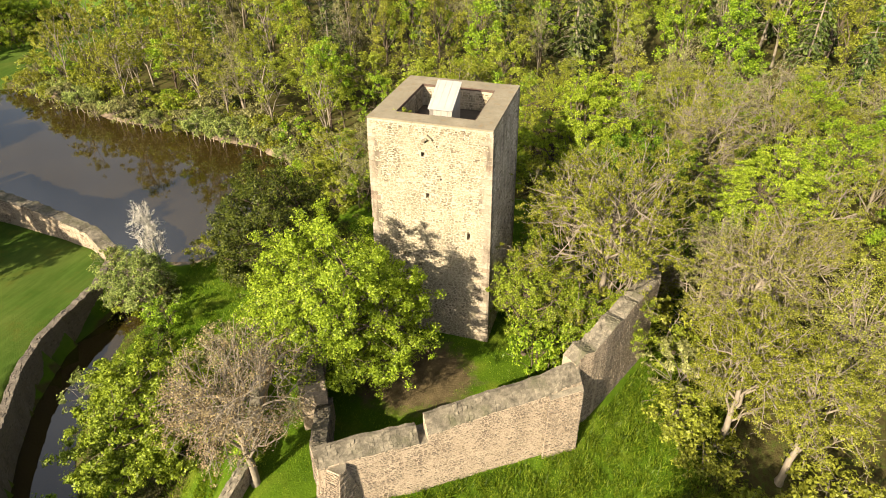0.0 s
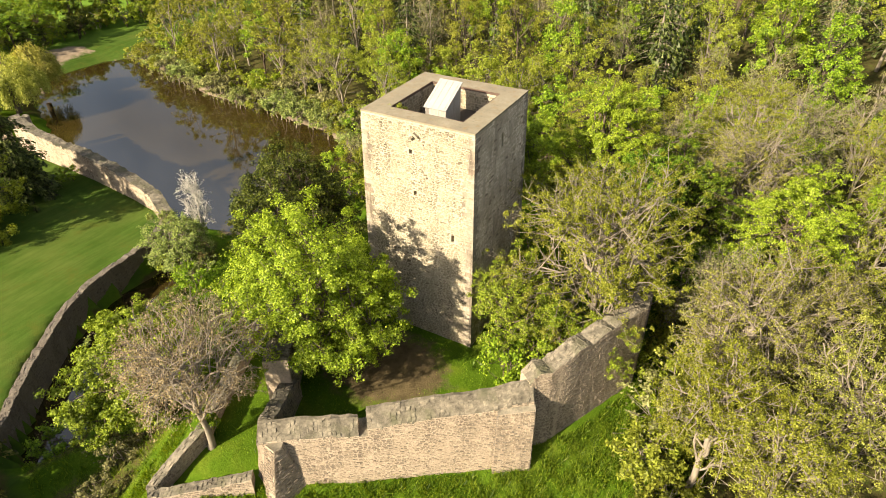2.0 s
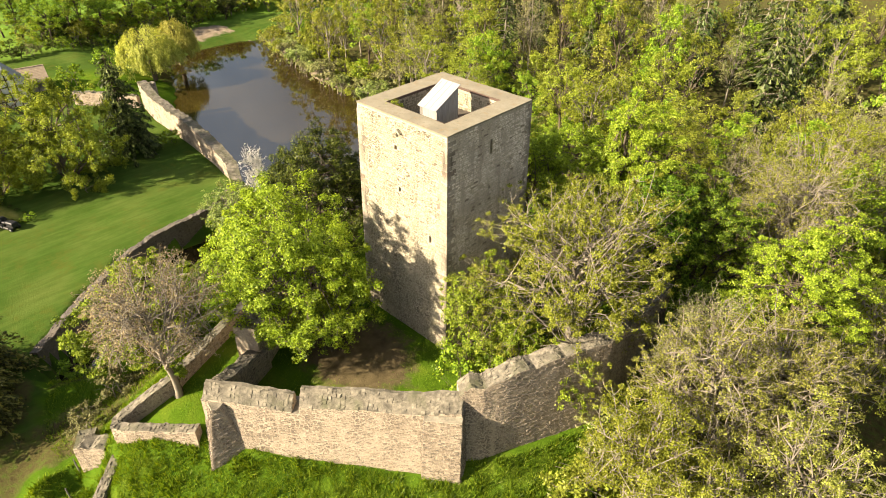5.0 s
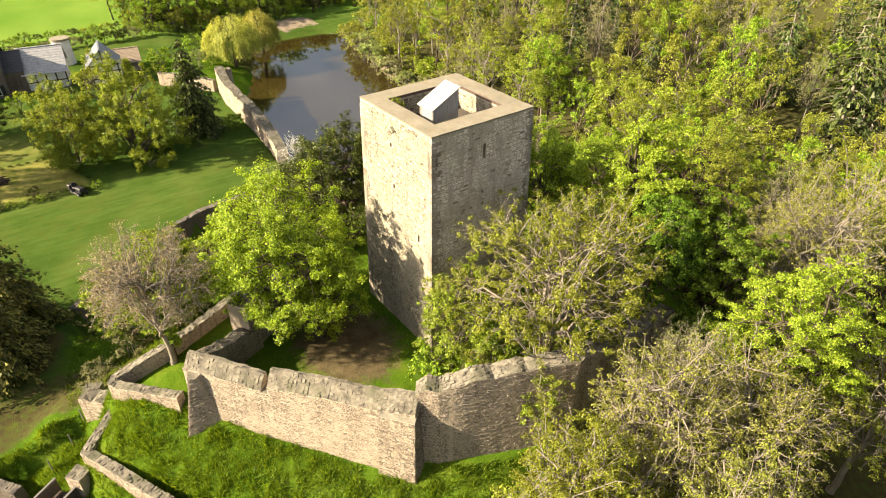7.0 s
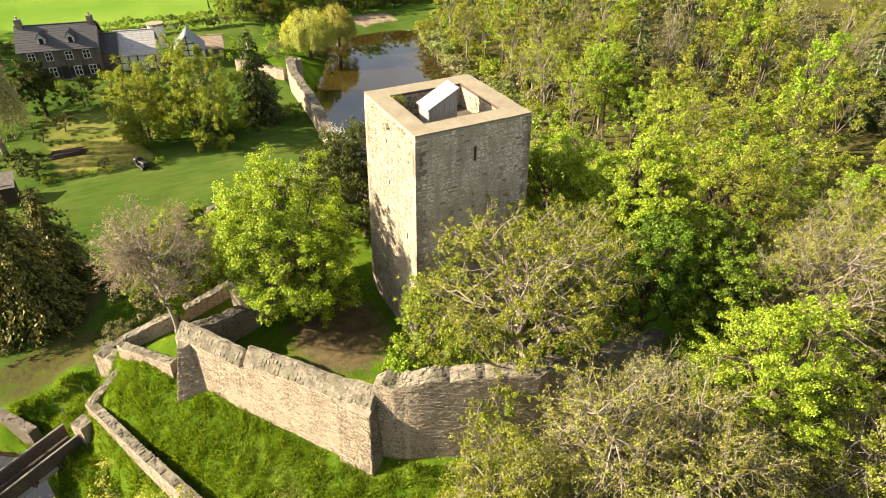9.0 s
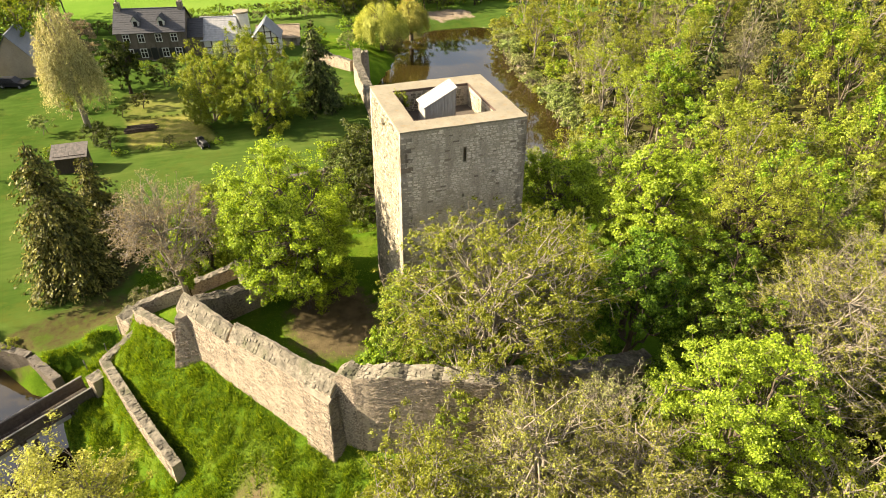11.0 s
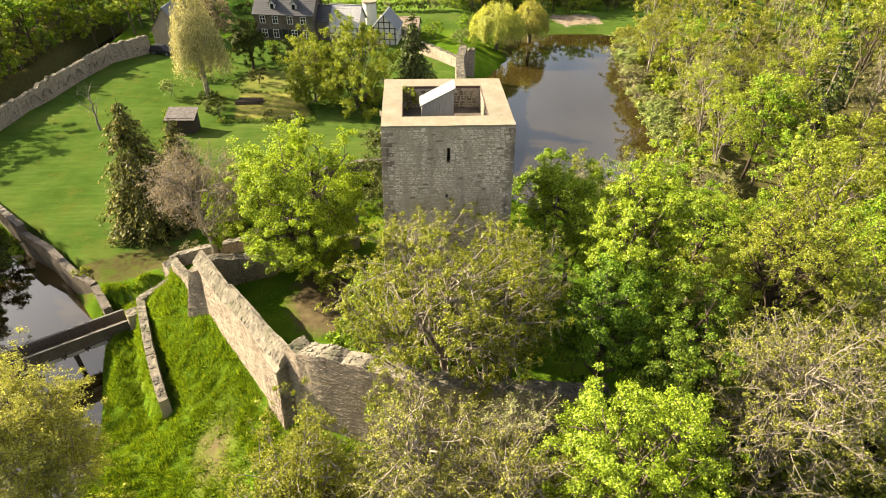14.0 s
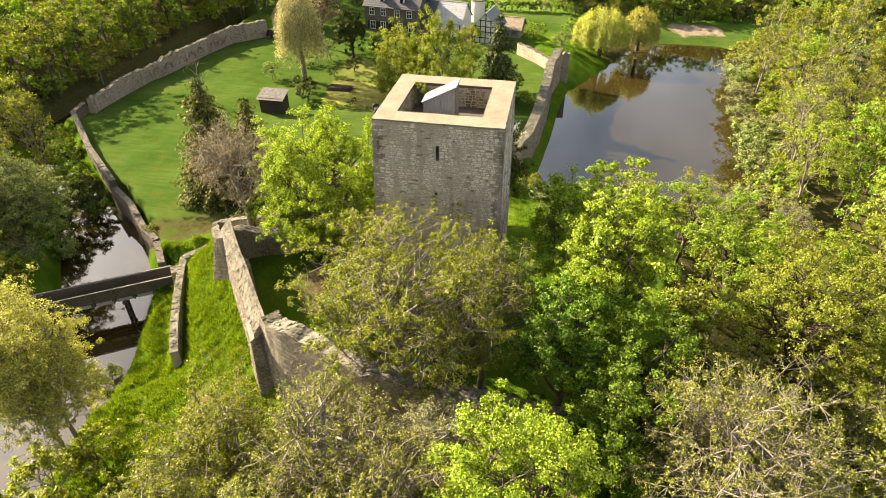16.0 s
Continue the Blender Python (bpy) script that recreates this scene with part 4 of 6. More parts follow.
# ---- trees ----
def curve(p0, p1, p2, n):
    t = np.linspace(0, 1, n)[:, None]
    return (1 - t) ** 2 * p0 + 2 * t * (1 - t) * p1 + t * t * p2


class Wood:
    """Tapered tubes for trunk, limbs and twigs, gathered fast."""

    def __init__(self):
        self.v, self.f, self.n = [], [], 0

    def tube(self, pts, r0, r1, sides):
        pts = np.asarray(pts, float)
        m = len(pts)
        d = np.gradient(pts, axis=0)
        d /= np.linalg.norm(d, axis=1, keepdims=True) + 1e-9
        a = np.cross(d, np.array([0.31, 0.17, 0.93]))
        a /= np.linalg.norm(a, axis=1, keepdims=True) + 1e-9
        b = np.cross(d, a)
        w = np.arange(sides) * 2 * np.pi / sides
        r = np.linspace(r0, r1, m)[:, None, None]
        ring = pts[:, None, :] + r * (a[:, None, :] * np.cos(w)[None, :, None] + b[:, None, :] * np.sin(w)[None, :, None])
        self.v.append(ring.reshape(-1, 3))
        i, s = np.meshgrid(np.arange(m - 1), np.arange(sides), indexing="ij")
        q = (s + 1) % sides
        self.f.append((np.stack([i * sides + s, i * sides + q, (i + 1) * sides + q, (i + 1) * sides + s], -1).reshape(-1, 4)) + self.n)
        self.n += m * sides

    def mesh(self, name, mat):
        return mesh_of(name, np.concatenate(self.v).tolist(), np.concatenate(self.f).tolist(), mat, True)


def leaves_mesh(name, c, nrm, size, slim, mat, rs, hang_down=None):
    """A small pointed leaf or sprig at each centre."""
    n = len(c)
    nrm = nrm / (np.linalg.norm(nrm, axis=1, keepdims=True) + 1e-9)
    r = rs.normal(size=(n, 3)) if hang_down is None else hang_down + rs.normal(size=(n, 3)) * 0.25
    a = r - nrm * (r * nrm).sum(1, keepdims=True)
    a /= np.linalg.norm(a, axis=1, keepdims=True) + 1e-9
    b = np.cross(nrm, a)
    s = (size * rs.uniform(0.6, 1.4, n))[:, None]
    v = np.stack([c - a * s, c + a * s * 0.6 + b * s * slim + nrm * s * 0.2, c + a * s * 0.6 - b * s * slim], 1).reshape(-1, 3)
    f = np.arange(n * 3).reshape(-1, 3)
    return mesh_of(name, v.tolist(), f.tolist(), mat)


def broadleaf(seed, high, wide, clear, leaf_n, leaf, leafmat, barkmat, limbs=9, subs=7, twigs=3, trunk=0.22, clump=0.55, lean=0.0, stems=1, flat=0.7, cheap=False, slim=0.62, gap=2.2, skirt=0.0):
    """A broad-leaved tree: trunk and curving limbs, boughs, twigs, and leaves in clumps at their ends."""
    rs = np.random.RandomState(seed)
    wood = Wood()
    zc = clear + (high - clear) * 0.45
    rz = high - zc
    tips, lobes = [], rs.normal(size=(7, 3))
    lobes /= np.linalg.norm(lobes, axis=1, keepdims=True)

    def shell(d):
        k = 0.70 + 0.42 * np.max(np.clip(lobes @ d, 0, 1) ** 3) + rs.uniform(-0.08, 0.08)
        low = 0.75 if d[2] < 0 else 1.0
        return np.array([lean * wide, 0, zc]) + d * np.array([wide, wide, rz * low]) * k

    for st in range(stems):
        off = np.array([rs.uniform(-0.4, 0.4), rs.uniform(-0.4, 0.4), 0]) * (stems > 1)
        top = np.array([lean * wide * 0.7 + rs.uniform(-0.2, 0.2) * wide, rs.uniform(-0.2, 0.2) * wide, clear + (high - clear) * 0.62])
        mid = np.array([rs.uniform(-0.2, 0.2), rs.uniform(-0.2, 0.2), top[2] * 0.5]) + off
        spine = curve(off + np.array([0, 0, -0.25]), mid, top, 9)
        spine[1:-1] += rs.normal(size=(7, 3)) * 0.05
        wood.tube(spine[:: 4 if cheap else 1], trunk, trunk * 0.32, 5 if cheap else 8)
        if not cheap:
            wood.tube(np.stack([off + np.array([0, 0, -0.3]), off + np.array([0, 0, 0.35])]), trunk * 1.55, trunk * 0.98, 8)
        for i in range(limbs):
            k = 0.3 - 0.5 * skirt + (0.7 + 0.5 * skirt) * (i + rs.uniform(0, 0.6)) / limbs
            j = min(8, k * 8)
            lo = int(j)
            p0 = spine[lo] + (spine[min(lo + 1, 8)] - spine[lo]) * (j - lo)
            az = i * 2.4 + st * 1.3 + rs.uniform(-0.4, 0.4)
            el = rs.uniform(-0.35 - skirt, 0.5) + k * 0.75
            d = np.array([math.cos(az) * math.cos(el), math.sin(az) * math.cos(el), math.sin(el)])
            end = p0 + (shell(d) - p0) * rs.uniform(0.62, 0.82)
            bend = (p0 + end) / 2 + np.array([0, 0, 0.12 * wide]) + rs.normal(size=3) * 0.12 * wide * 0.5
            limb = curve(p0, bend, end, 7)
            limb[1:-1] += rs.normal(size=(5, 3)) * 0.03 * wide
            r0 = trunk * 0.42 * rs.uniform(0.8, 1.1)
            wood.tube(limb[:: 3 if cheap else 1], r0, r0 * 0.3, 3 if cheap else 5)
            for s in range(subs):
                q = rs.uniform(0.25, 1.0)
                at = limb[int(q * 6)]
                d2 = d + rs.normal(size=3) * 0.55
                d2 /= np.linalg.norm(d2)
                end2 = at + (shell(d2) - at) * rs.uniform(0.75, 1.02)
                reach = np.linalg.norm(end2 - at)
                if reach > wide * 0.75:
                    end2 = at + (end2 - at) * wide * 0.75 / reach
                bough = curve(at, (at + end2) / 2 + rs.normal(size=3) * 0.10 * wide, end2, 5)
                wood.tube(bough[:: 2 if cheap else 1], r0 * 0.32, 0.012, 3 if cheap else 4)
                tips.append((end2, 1.0))
                tips.append((bough[3], 0.8))
                for t in range(twigs):
                    b0 = bough[rs.randint(1, 5)]
                    d3 = (end2 - at) / (np.linalg.norm(end2 - at) + 1e-6) + rs.normal(size=3) * 0.7
                    tip = b0 + d3 / np.linalg.norm(d3) * rs.uniform(0.35, 0.8) * min(1.3, wide * 0.28)
                    wood.tube(np.stack([b0, (b0 + tip) / 2 + rs.normal(size=3) * 0.05, tip]), 0.016, 0.005, 3)
                    tips.append((tip, 0.7))
    spots = np.array([t[0] for t in tips])
    size = np.array([t[1] for t in tips])
    share = size * rs.uniform(0.1, 1.0, len(size)) ** gap
    pick = rs.choice(len(spots), leaf_n, p=share / share.sum())
    off = rs.normal(size=(leaf_n, 3))
    off *= (rs.uniform(0.1, 1.0, leaf_n) ** 0.8 / (np.linalg.norm(off, axis=1) + 1e-9))[:, None] * clump * 0.86 * (rs.uniform(0.55, 1.15, len(size)) * size)[pick][:, None]
    off[:, 2] *= flat
    c = spots[pick] + off
    outward = (c - np.array([lean * wide, 0, zc])) / np.array([wide, wide, rz])
    nrm = outward * 0.5 + off / clump * 0.5 + np.array([0, 0, 0.45]) + rs.normal(size=(leaf_n, 3)) * 0.55
    return wood.mesh("trunk", barkmat), leaves_mesh("crown", c, nrm, leaf, slim, leafmat, rs)


def spruce(seed, high, wide, n_lev, leafmat, barkmat, sprig=0.22, per=26, droop=0.35):
    """A conifer: straight trunk, whorls of drooping boughs, hanging sprigs along each."""
    rs = np.random.RandomState(seed)
    wood = Wood()
    wood.tube(np.array([[0, 0, -0.3], [0.05, 0, high * 0.5], [0, 0.03, high]]), 0.2, 0.02, 7)
    cs, ns, hs = [], [], []
    for i in range(n_lev):
        k = (i + rs.uniform(0, 0.7)) / n_lev
        z = high * (0.06 + 0.92 * k)
        reach = wide * (1 - k) ** 0.6 * rs.uniform(0.75, 1.12) + 0.15
        for b in range(max(4, int(9 * (1 - k) + 4))):
            az = rs.uniform(0, 6.283)
            d = np.array([math.cos(az), math.sin(az), 0])
            ln = reach * rs.uniform(0.7, 1.1)
            end = np.array([0, 0, z]) + d * ln + np.array([0, 0, -droop * ln + 0.1])
            bough = curve(np.array([0, 0, z]), np.array([0, 0, z + 0.12 * ln]) + d * ln * 0.5, end, 5)
            wood.tube(bough, 0.03, 0.006, 3)
            m = max(6, int(per * ln / wide))
            t = rs.uniform(0.15, 1.03, m)[:, None]
            p = (1 - t) ** 2 * bough[0] + 2 * t * (1 - t) * (np.array([0, 0, z + 0.12 * ln]) + d * ln * 0.5) + t * t * end
            p = p + rs.normal(size=(m, 3)) * np.array([0.13, 0.13, 0.06]) * (0.5 + t)
            cs.append(p - np.array([0, 0, sprig * 0.4]))
            ns.append(d * 0.6 + np.array([0, 0, 0.6]) + rs.normal(size=(m, 3)) * 0.4)
            hs.append(np.tile(d * 0.5 + np.array([0, 0, -0.7]), (m, 1)))
    return wood.mesh("trunk", barkmat), leaves_mesh("crown", np.concatenate(cs), np.concatenate(ns), sprig, 0.42, leafmat, rs, np.concatenate(hs))


def willow(seed, high, wide, leaf_n, leafmat, barkmat, leaf=0.2):
    rs = np.random.RandomState(seed)
    wood = Wood()
    wood.tube(np.array([[0, 0, -0.3], [0.1, 0, high * 0.25], [0, 0.1, high * 0.5]]), 0.4, 0.22, 8)
    cs, ns, hs = [], [], []
    for i in range(150):
        az, rr = rs.uniform(0, 6.283), wide * math.sqrt(rs.uniform(0.02, 1.0))
        zt = high * (1 - 0.42 * (rr / wide) ** 2) * rs.uniform(0.85, 1.0)
        top = np.array([math.cos(az) * rr, math.sin(az) * rr, zt])
        if i % 3 == 0:
            wood.tube(curve(np.array([0, 0.1, high * 0.48]), np.array([top[0] * 0.4, top[1] * 0.4, zt]), top, 5), 0.09, 0.015, 4)
        ln = rs.uniform(0.35, 0.75) * zt
        m = leaf_n // 150
        t = rs.uniform(0, 1, m)[:, None]
        cs.append(top + t * np.array([0.15 * math.cos(az), 0.15 * math.sin(az), -1]) * ln + rs.normal(size=(m, 3)) * 0.22)
        ns.append(np.array([math.cos(az), math.sin(az), 0.5]) + rs.normal(size=(m, 3)) * 0.5)
        hs.append(np.tile(np.array([0, 0, -1.0]), (m, 1)))
    return wood.mesh("trunk", barkmat), leaves_mesh("crown", np.concatenate(cs), np.concatenate(ns), leaf, 0.36, leafmat, rs, np.concatenate(hs))


def plant(name, label, category, meshes, x, y, scale=(1, 1, 1), turn=0.0, z=None, group=""):
    ob = thing(name, label, category, (x, y, (ground_z(x, y) if z is None else z) - 0.05), turn, group)
    ob.scale = scale
    hang("trunk", meshes[0], ob)
    hang("crown", meshes[1], ob)
    return ob


def tall(x, y, top):
    """The height of a tree at (x, y) whose crown ends at the level top."""
    return (top - ground_z(x, y)) * 1.06


# hand-placed trees round the keep
plant("lime_tree", "broad lime tree in fresh bright green leaf beside the keep", "tree",
      broadleaf(11, 11.8, 5.0, 0.3, 112000, 0.064, LIME_LEAF, BARK, 19, 10, 3, 0.26, 0.68, gap=0.8, skirt=0.4), -12.6, 21.7)
plant("lime_sapling", "bushy lime shoots under the lime tree", "shrub",
      broadleaf(39, 4.6, 2.2, 0.1, 20000, 0.055, LIME_LEAF, BARK, 9, 6, 2, 0.08, 0.5, 0, 2, gap=0.8), -11.0, 22.3)
plant("yew_tree", "dense dark green yew tree on the castle bank", "tree",
      broadleaf(12, 11.3, 5.6, 0.1, 90000, 0.088, YEW_LEAF, DARK_BARK, 24, 10, 2, 0.3, 0.72, slim=0.42, gap=0.8, skirt=0.4), -21.8, 30.2)
plant("cherry_tree", "bare twiggy fruit tree with faded pinkish blossom", "tree",
      broadleaf(13, 9.8, 3.8, 2.2, 16000, 0.044, PINK_LEAF, PALE_BARK, 14, 10, 11, 0.2, 0.46), -14.3, 14.3)
plant("cherry_ivy", "dark ivy climbing the foot of the fruit tree", "ivy",
      broadleaf(47, 3.4, 0.7, 0.1, 5000, 0.05, FRESH_LEAF, DARK_BARK, 8, 4, 0, 0.05, 0.3), -14.5, 14.6)
plant("bank_maple", "leafy bright green maple on the ditch bank", "tree",
      broadleaf(14, 9.0, 4.0, 0.2, 84000, 0.075, SOFT_LEAF, BARK, 17, 9, 2, 0.16, 0.58, gap=0.8, skirt=0.4), -21.6, 15.6)
plant("goat_willow", "grey-green goat willow shrub over the ditch", "shrub",
      broadleaf(15, 5.6, 3.2, 0.3, 22000, 0.075, GREY_LEAF, PALE_BARK, 11, 7, 3, 0.14, 0.5, 0, 2), -35.6, 29.6, z=-6.6)
plant("white_poplar", "slender pale leafless tree with silvery catkins", "tree",
      broadleaf(16, 9.5, 1.7, 1.0, 1500, 0.04, WHITE_LEAF, WHITE_BARK, 16, 9, 8, 0.14, 0.3), -36.2, 32.9, z=-6.2)
plant("court_oak", "wide half-leafed oak with olive-yellow spring leaves in the court", "tree",
      broadleaf(17, 13.4, 5.8, 0.9, 96000, 0.050, OAK_LEAF, PALE_BARK, 22, 11, 8, 0.28, 0.42, skirt=0.4), 0.7, 30.8)
plant("court_sapling", "spreading young oak with yellow-green buds beside the keep", "tree",
      broadleaf(18, 8.4, 2.5, 0.6, 24000, 0.05, SOFT_LEAF, BARK, 12, 8, 5, 0.16, 0.42), -3.2, 27.0)
for sx, sy, sh_ in ((2.4, 27.8, 6.6), (0.2, 26.9, 5.6), (-1.6, 28.6, 6.2)):
    plant("oak_sapling", "bushy young oak in yellow-green leaf under the court oak", "tree",
          broadleaf(54 + int(sh_ * 10), sh_, 1.7, 0.3, 13000, 0.048, SOFT_LEAF, BARK, 10, 6, 3, 0.1, 0.42), sx, sy)
plant("corner_oak", "grey-twigged oak just breaking into leaf by the curtain wall", "tree",
      broadleaf(19, 12.0, 3.6, 1.4, 30000, 0.045, OLIVE_LEAF, PALE_BARK, 15, 10, 9, 0.22, 0.38), -1.4, 34.4)
plant("maple_tree", "tall maple in luminous yellow-green leaf behind the keep", "tree",
      broadleaf(20, tall(-2.3, 40.8, 13.3), 3.4, 2.6, 70000, 0.062, LIME_LEAF, BARK, 16, 9, 2, 0.24, 0.52, flat=0.5, gap=0.8), -2.3, 40.8)
plant("wood_maple", "young green maple crowded against its taller neighbour", "tree",
      broadleaf(38, tall(0.8, 38.6, 10.9), 2.7, 0.8, 42000, 0.062, DEEP_LEAF, BARK, 14, 8, 2, 0.2, 0.5, flat=0.5, gap=0.8), 0.8, 38.6)
plant("hornbeam", "bright green hornbeam by the keep's far corner", "tree",
      broadleaf(21, tall(-8.8, 39.2, 11.0), 3.6, 0.8, 44000, 0.068, LIME_LEAF, BARK, 14, 9, 2, 0.2, 0.55, gap=0.8), -8.8, 39.2)
plant("field_maple", "fresh yellow-green maple spreading tiered boughs below the wall", "tree",
      broadleaf(22, tall(9.5, 36.9, 11.4), 3.5, 3.2, 84000, 0.050, LIME_LEAF, BARK, 17, 9, 3, 0.2, 0.5, flat=0.38, gap=0.8), 9.5, 36.9)
plant("dark_maple", "shaded deep green maple in the wood's edge", "tree",
      broadleaf(23, tall(3.4, 41.8, 10.0), 3.4, 0.6, 66000, 0.058, DEEP_LEAF, DARK_BARK, 15, 9, 2, 0.2, 0.52, flat=0.5, gap=0.8), 3.4, 41.8)
plant("dark_maple", "low green maple filling the gap behind the wall", "tree",
      broadleaf(48, tall(5.0, 37.6, 5.0), 2.3, 0.4, 26000, 0.055, DEEP_LEAF, DARK_BARK, 12, 8, 2, 0.14, 0.5), 5.3, 38.2)
plant("slope_oak", "gnarled oak with pale crooked limbs and sparse olive leaves", "tree",
      broadleaf(24, tall(8.3, 29.2, 10.2), 3.6, 1.6, 34000, 0.042, BUD_LEAF, PALE_BARK, 18, 11, 10, 0.30, 0.34), 8.3, 29.2)
plant("slope_oak", "low twiggy oak with thin olive buds close to the wall", "tree",
      broadleaf(46, tall(7.0, 33.2, 8.6), 2.8, 0.5, 17000, 0.04, BROWN_LEAF, PALE_BARK, 14, 9, 10, 0.16, 0.34), 7.0, 33.2)
plant("slope_oak", "wide oak with pale bare crown and yellowish leaf tufts", "tree",
      broadleaf(25, tall(6.5, 45.2, 11.9), 4.4, 2.0, 44000, 0.042, BUD_LEAF, PALE_BARK, 20, 11, 12, 0.21, 0.36), 6.5, 45.2)
plant("slope_oak", "thicket-like oak in olive bud below the wall", "tree",
      broadleaf(26, tall(8.2, 24.4, 9.0), 3.1, 0.6, 40000, 0.046, OAK_LEAF, PALE_BARK, 15, 9, 6, 0.2, 0.44), 8.2, 24.4)
plant("slope_oak", "tall oak with grey bare twigs above pale crooked limbs", "tree",
      broadleaf(49, tall(11.0, 32.4, 10.0), 3.2, 1.6, 34000, 0.042, BUD_LEAF, PALE_BARK, 18, 10, 10, 0.24, 0.36), 11.0, 32.4)
plant("slope_oak", "olive-budding oak on the slope toward the moat", "tree",
      broadleaf(50, tall(11.4, 23.6, 8.3), 3.3, 0.8, 34000, 0.046, OLIVE_LEAF, PALE_BARK, 15, 9, 7, 0.2, 0.42), 11.4, 23.6)
plant("slope_oak", "half-bare oak standing at the edge of the slope", "tree",
      broadleaf(51, tall(13.6, 28.0, 8.9), 3.3, 1.0, 28000, 0.046, BUD_LEAF, PALE_BARK, 16, 9, 8, 0.2, 0.4), 13.6, 28.0)
plant("slope_oak", "bud-breaking oak among the fresh maples", "tree",
      broadleaf(52, tall(13.4, 38.6, 9.6), 3.2, 1.0, 28000, 0.048, OLIVE_LEAF, PALE_BARK, 15, 9, 6, 0.2, 0.42), 13.6, 39.4)
plant("moat_alder", "alder in pale yellow bud on the moat bank", "tree",
      broadleaf(27, tall(4.3, 10.8, 7.4), 3.8, 0.4, 80000, 0.052, ALDER_LEAF, PALE_BARK, 16, 10, 4, 0.16, 0.55, 0, 2, gap=1.3), 4.3, 10.8)
plant("moat_willow", "grey-leaved willow overhanging the moat", "tree",
      broadleaf(28, 9.4, 4.4, 0.4, 40000, 0.07, GREY_LEAF, BARK, 14, 9, 3, 0.22, 0.6, 0, 2), -15.4, -8.8, z=-5.8)
plant("lawn_spruce", "dark drooping spruce on the lawn's edge", "tree",
      spruce(29, 12.8, 4.5, 48, FIR_LEAF, DARK_BARK, 0.17, 120, 0.5), -26.6, 4.4)
plant("lawn_spruce", "smaller dark spruce grown into its neighbour", "tree",
      spruce(30, 9.6, 3.5, 32, FIR_LEAF, DARK_BARK, 0.17, 80, 0.5), -30.6, 6.6)
plant("park_conifer", "dark slender conifer on the lawn", "tree",
      spruce(31, 12.0, 3.4, 34, PINE_LEAF, DARK_BARK, 0.22, 60, 0.3), -58.4, 29.4)
plant("park_maple", "broad park tree in pale olive flower with sweeping boughs", "tree",
      broadleaf(32, 14.4, 6.0, 0.1, 64000, 0.09, YELLOW_LEAF, BARK, 18, 9, 2, 0.3, 0.7, flat=1.1, gap=0.8, skirt=0.4), -56.0, 21.6, z=-7.4)
plant("park_maple", "smaller park tree in pale flower beside the garden bed", "tree",
      broadleaf(40, 13.2, 4.2, 0.1, 34000, 0.09, YELLOW_LEAF, BARK, 15, 8, 2, 0.24, 0.7, flat=1.1, gap=0.8, skirt=0.4), -58.6, 15.6, z=-7.2)
plant("birch", "tall birch with hanging pale ochre catkins", "tree",
      willow(33, 15.5, 3.1, 21000, CATKIN_LEAF, PALE_BARK, 0.15), -61.0, 0.2)
plant("ivy_tree", "dark ivy-clad tree in front of the farmhouse", "tree",
      broadleaf(34, 8.5, 2.8, 0.4, 18000, 0.11, YEW_LEAF, DARK_BARK, 11, 7, 2, 0.25, 0.6, gap=0.8), -72.5, 4.2)
plant("weeping_willow", "golden weeping willow by the pond", "tree", willow(35, 8.5, 4.6, 26000, WILLOW_LEAF, BARK, 0.16), -86.2, 44.6, z=-6.0)
plant("weeping_willow", "smaller golden weeping willow by the pond", "tree", willow(36, 7.6, 3.2, 15000, WILLOW_LEAF, BARK, 0.16), -91.4, 51.5, z=-6.2)
plant("dead_tree", "leafless dead fruit tree on the lawn", "tree",
      broadleaf(37, 6.4, 2.0, 1.6, 60, 0.05, BROWN_LEAF, PALE_BARK, 7, 3, 2, 0.16, 0.3), -49.7, -10.3)

plant("wood_oak", "wide-crowned oak in golden-green bud behind the keep", "tree",
      broadleaf(44, 13.5, 5.2, 1.4, 50000, 0.058, YELLOW_LEAF, DARK_BARK, 18, 10, 4, 0.28, 0.55), -5.2, 51.6)
plant("wood_oak", "bushy green oak at the wood's edge behind the keep", "tree",
      broadleaf(45, 9.5, 4.4, 0.6, 36000, 0.065, FRESH_LEAF, DARK_BARK, 14, 8, 2, 0.22, 0.6), -12.0, 49.8)
plant("wood_oak", "broad rounded oak in ochre-green bud among the woods", "tree",
      broadleaf(53, tall(5.6, 53.6, 11.2), 5.0, 1.2, 52000, 0.055, OAK_LEAF, PALE_BARK, 19, 10, 5, 0.28, 0.52), 5.6, 53.6)
plant("copper_maple", "tall bronze-leaved maple in front of the farmhouse", "tree",
      broadleaf(43, 11.5, 4.0, 1.0, 16000, 0.11, PINK_LEAF, BARK, 12, 7, 2, 0.25, 0.6), -77.0, -2.6)

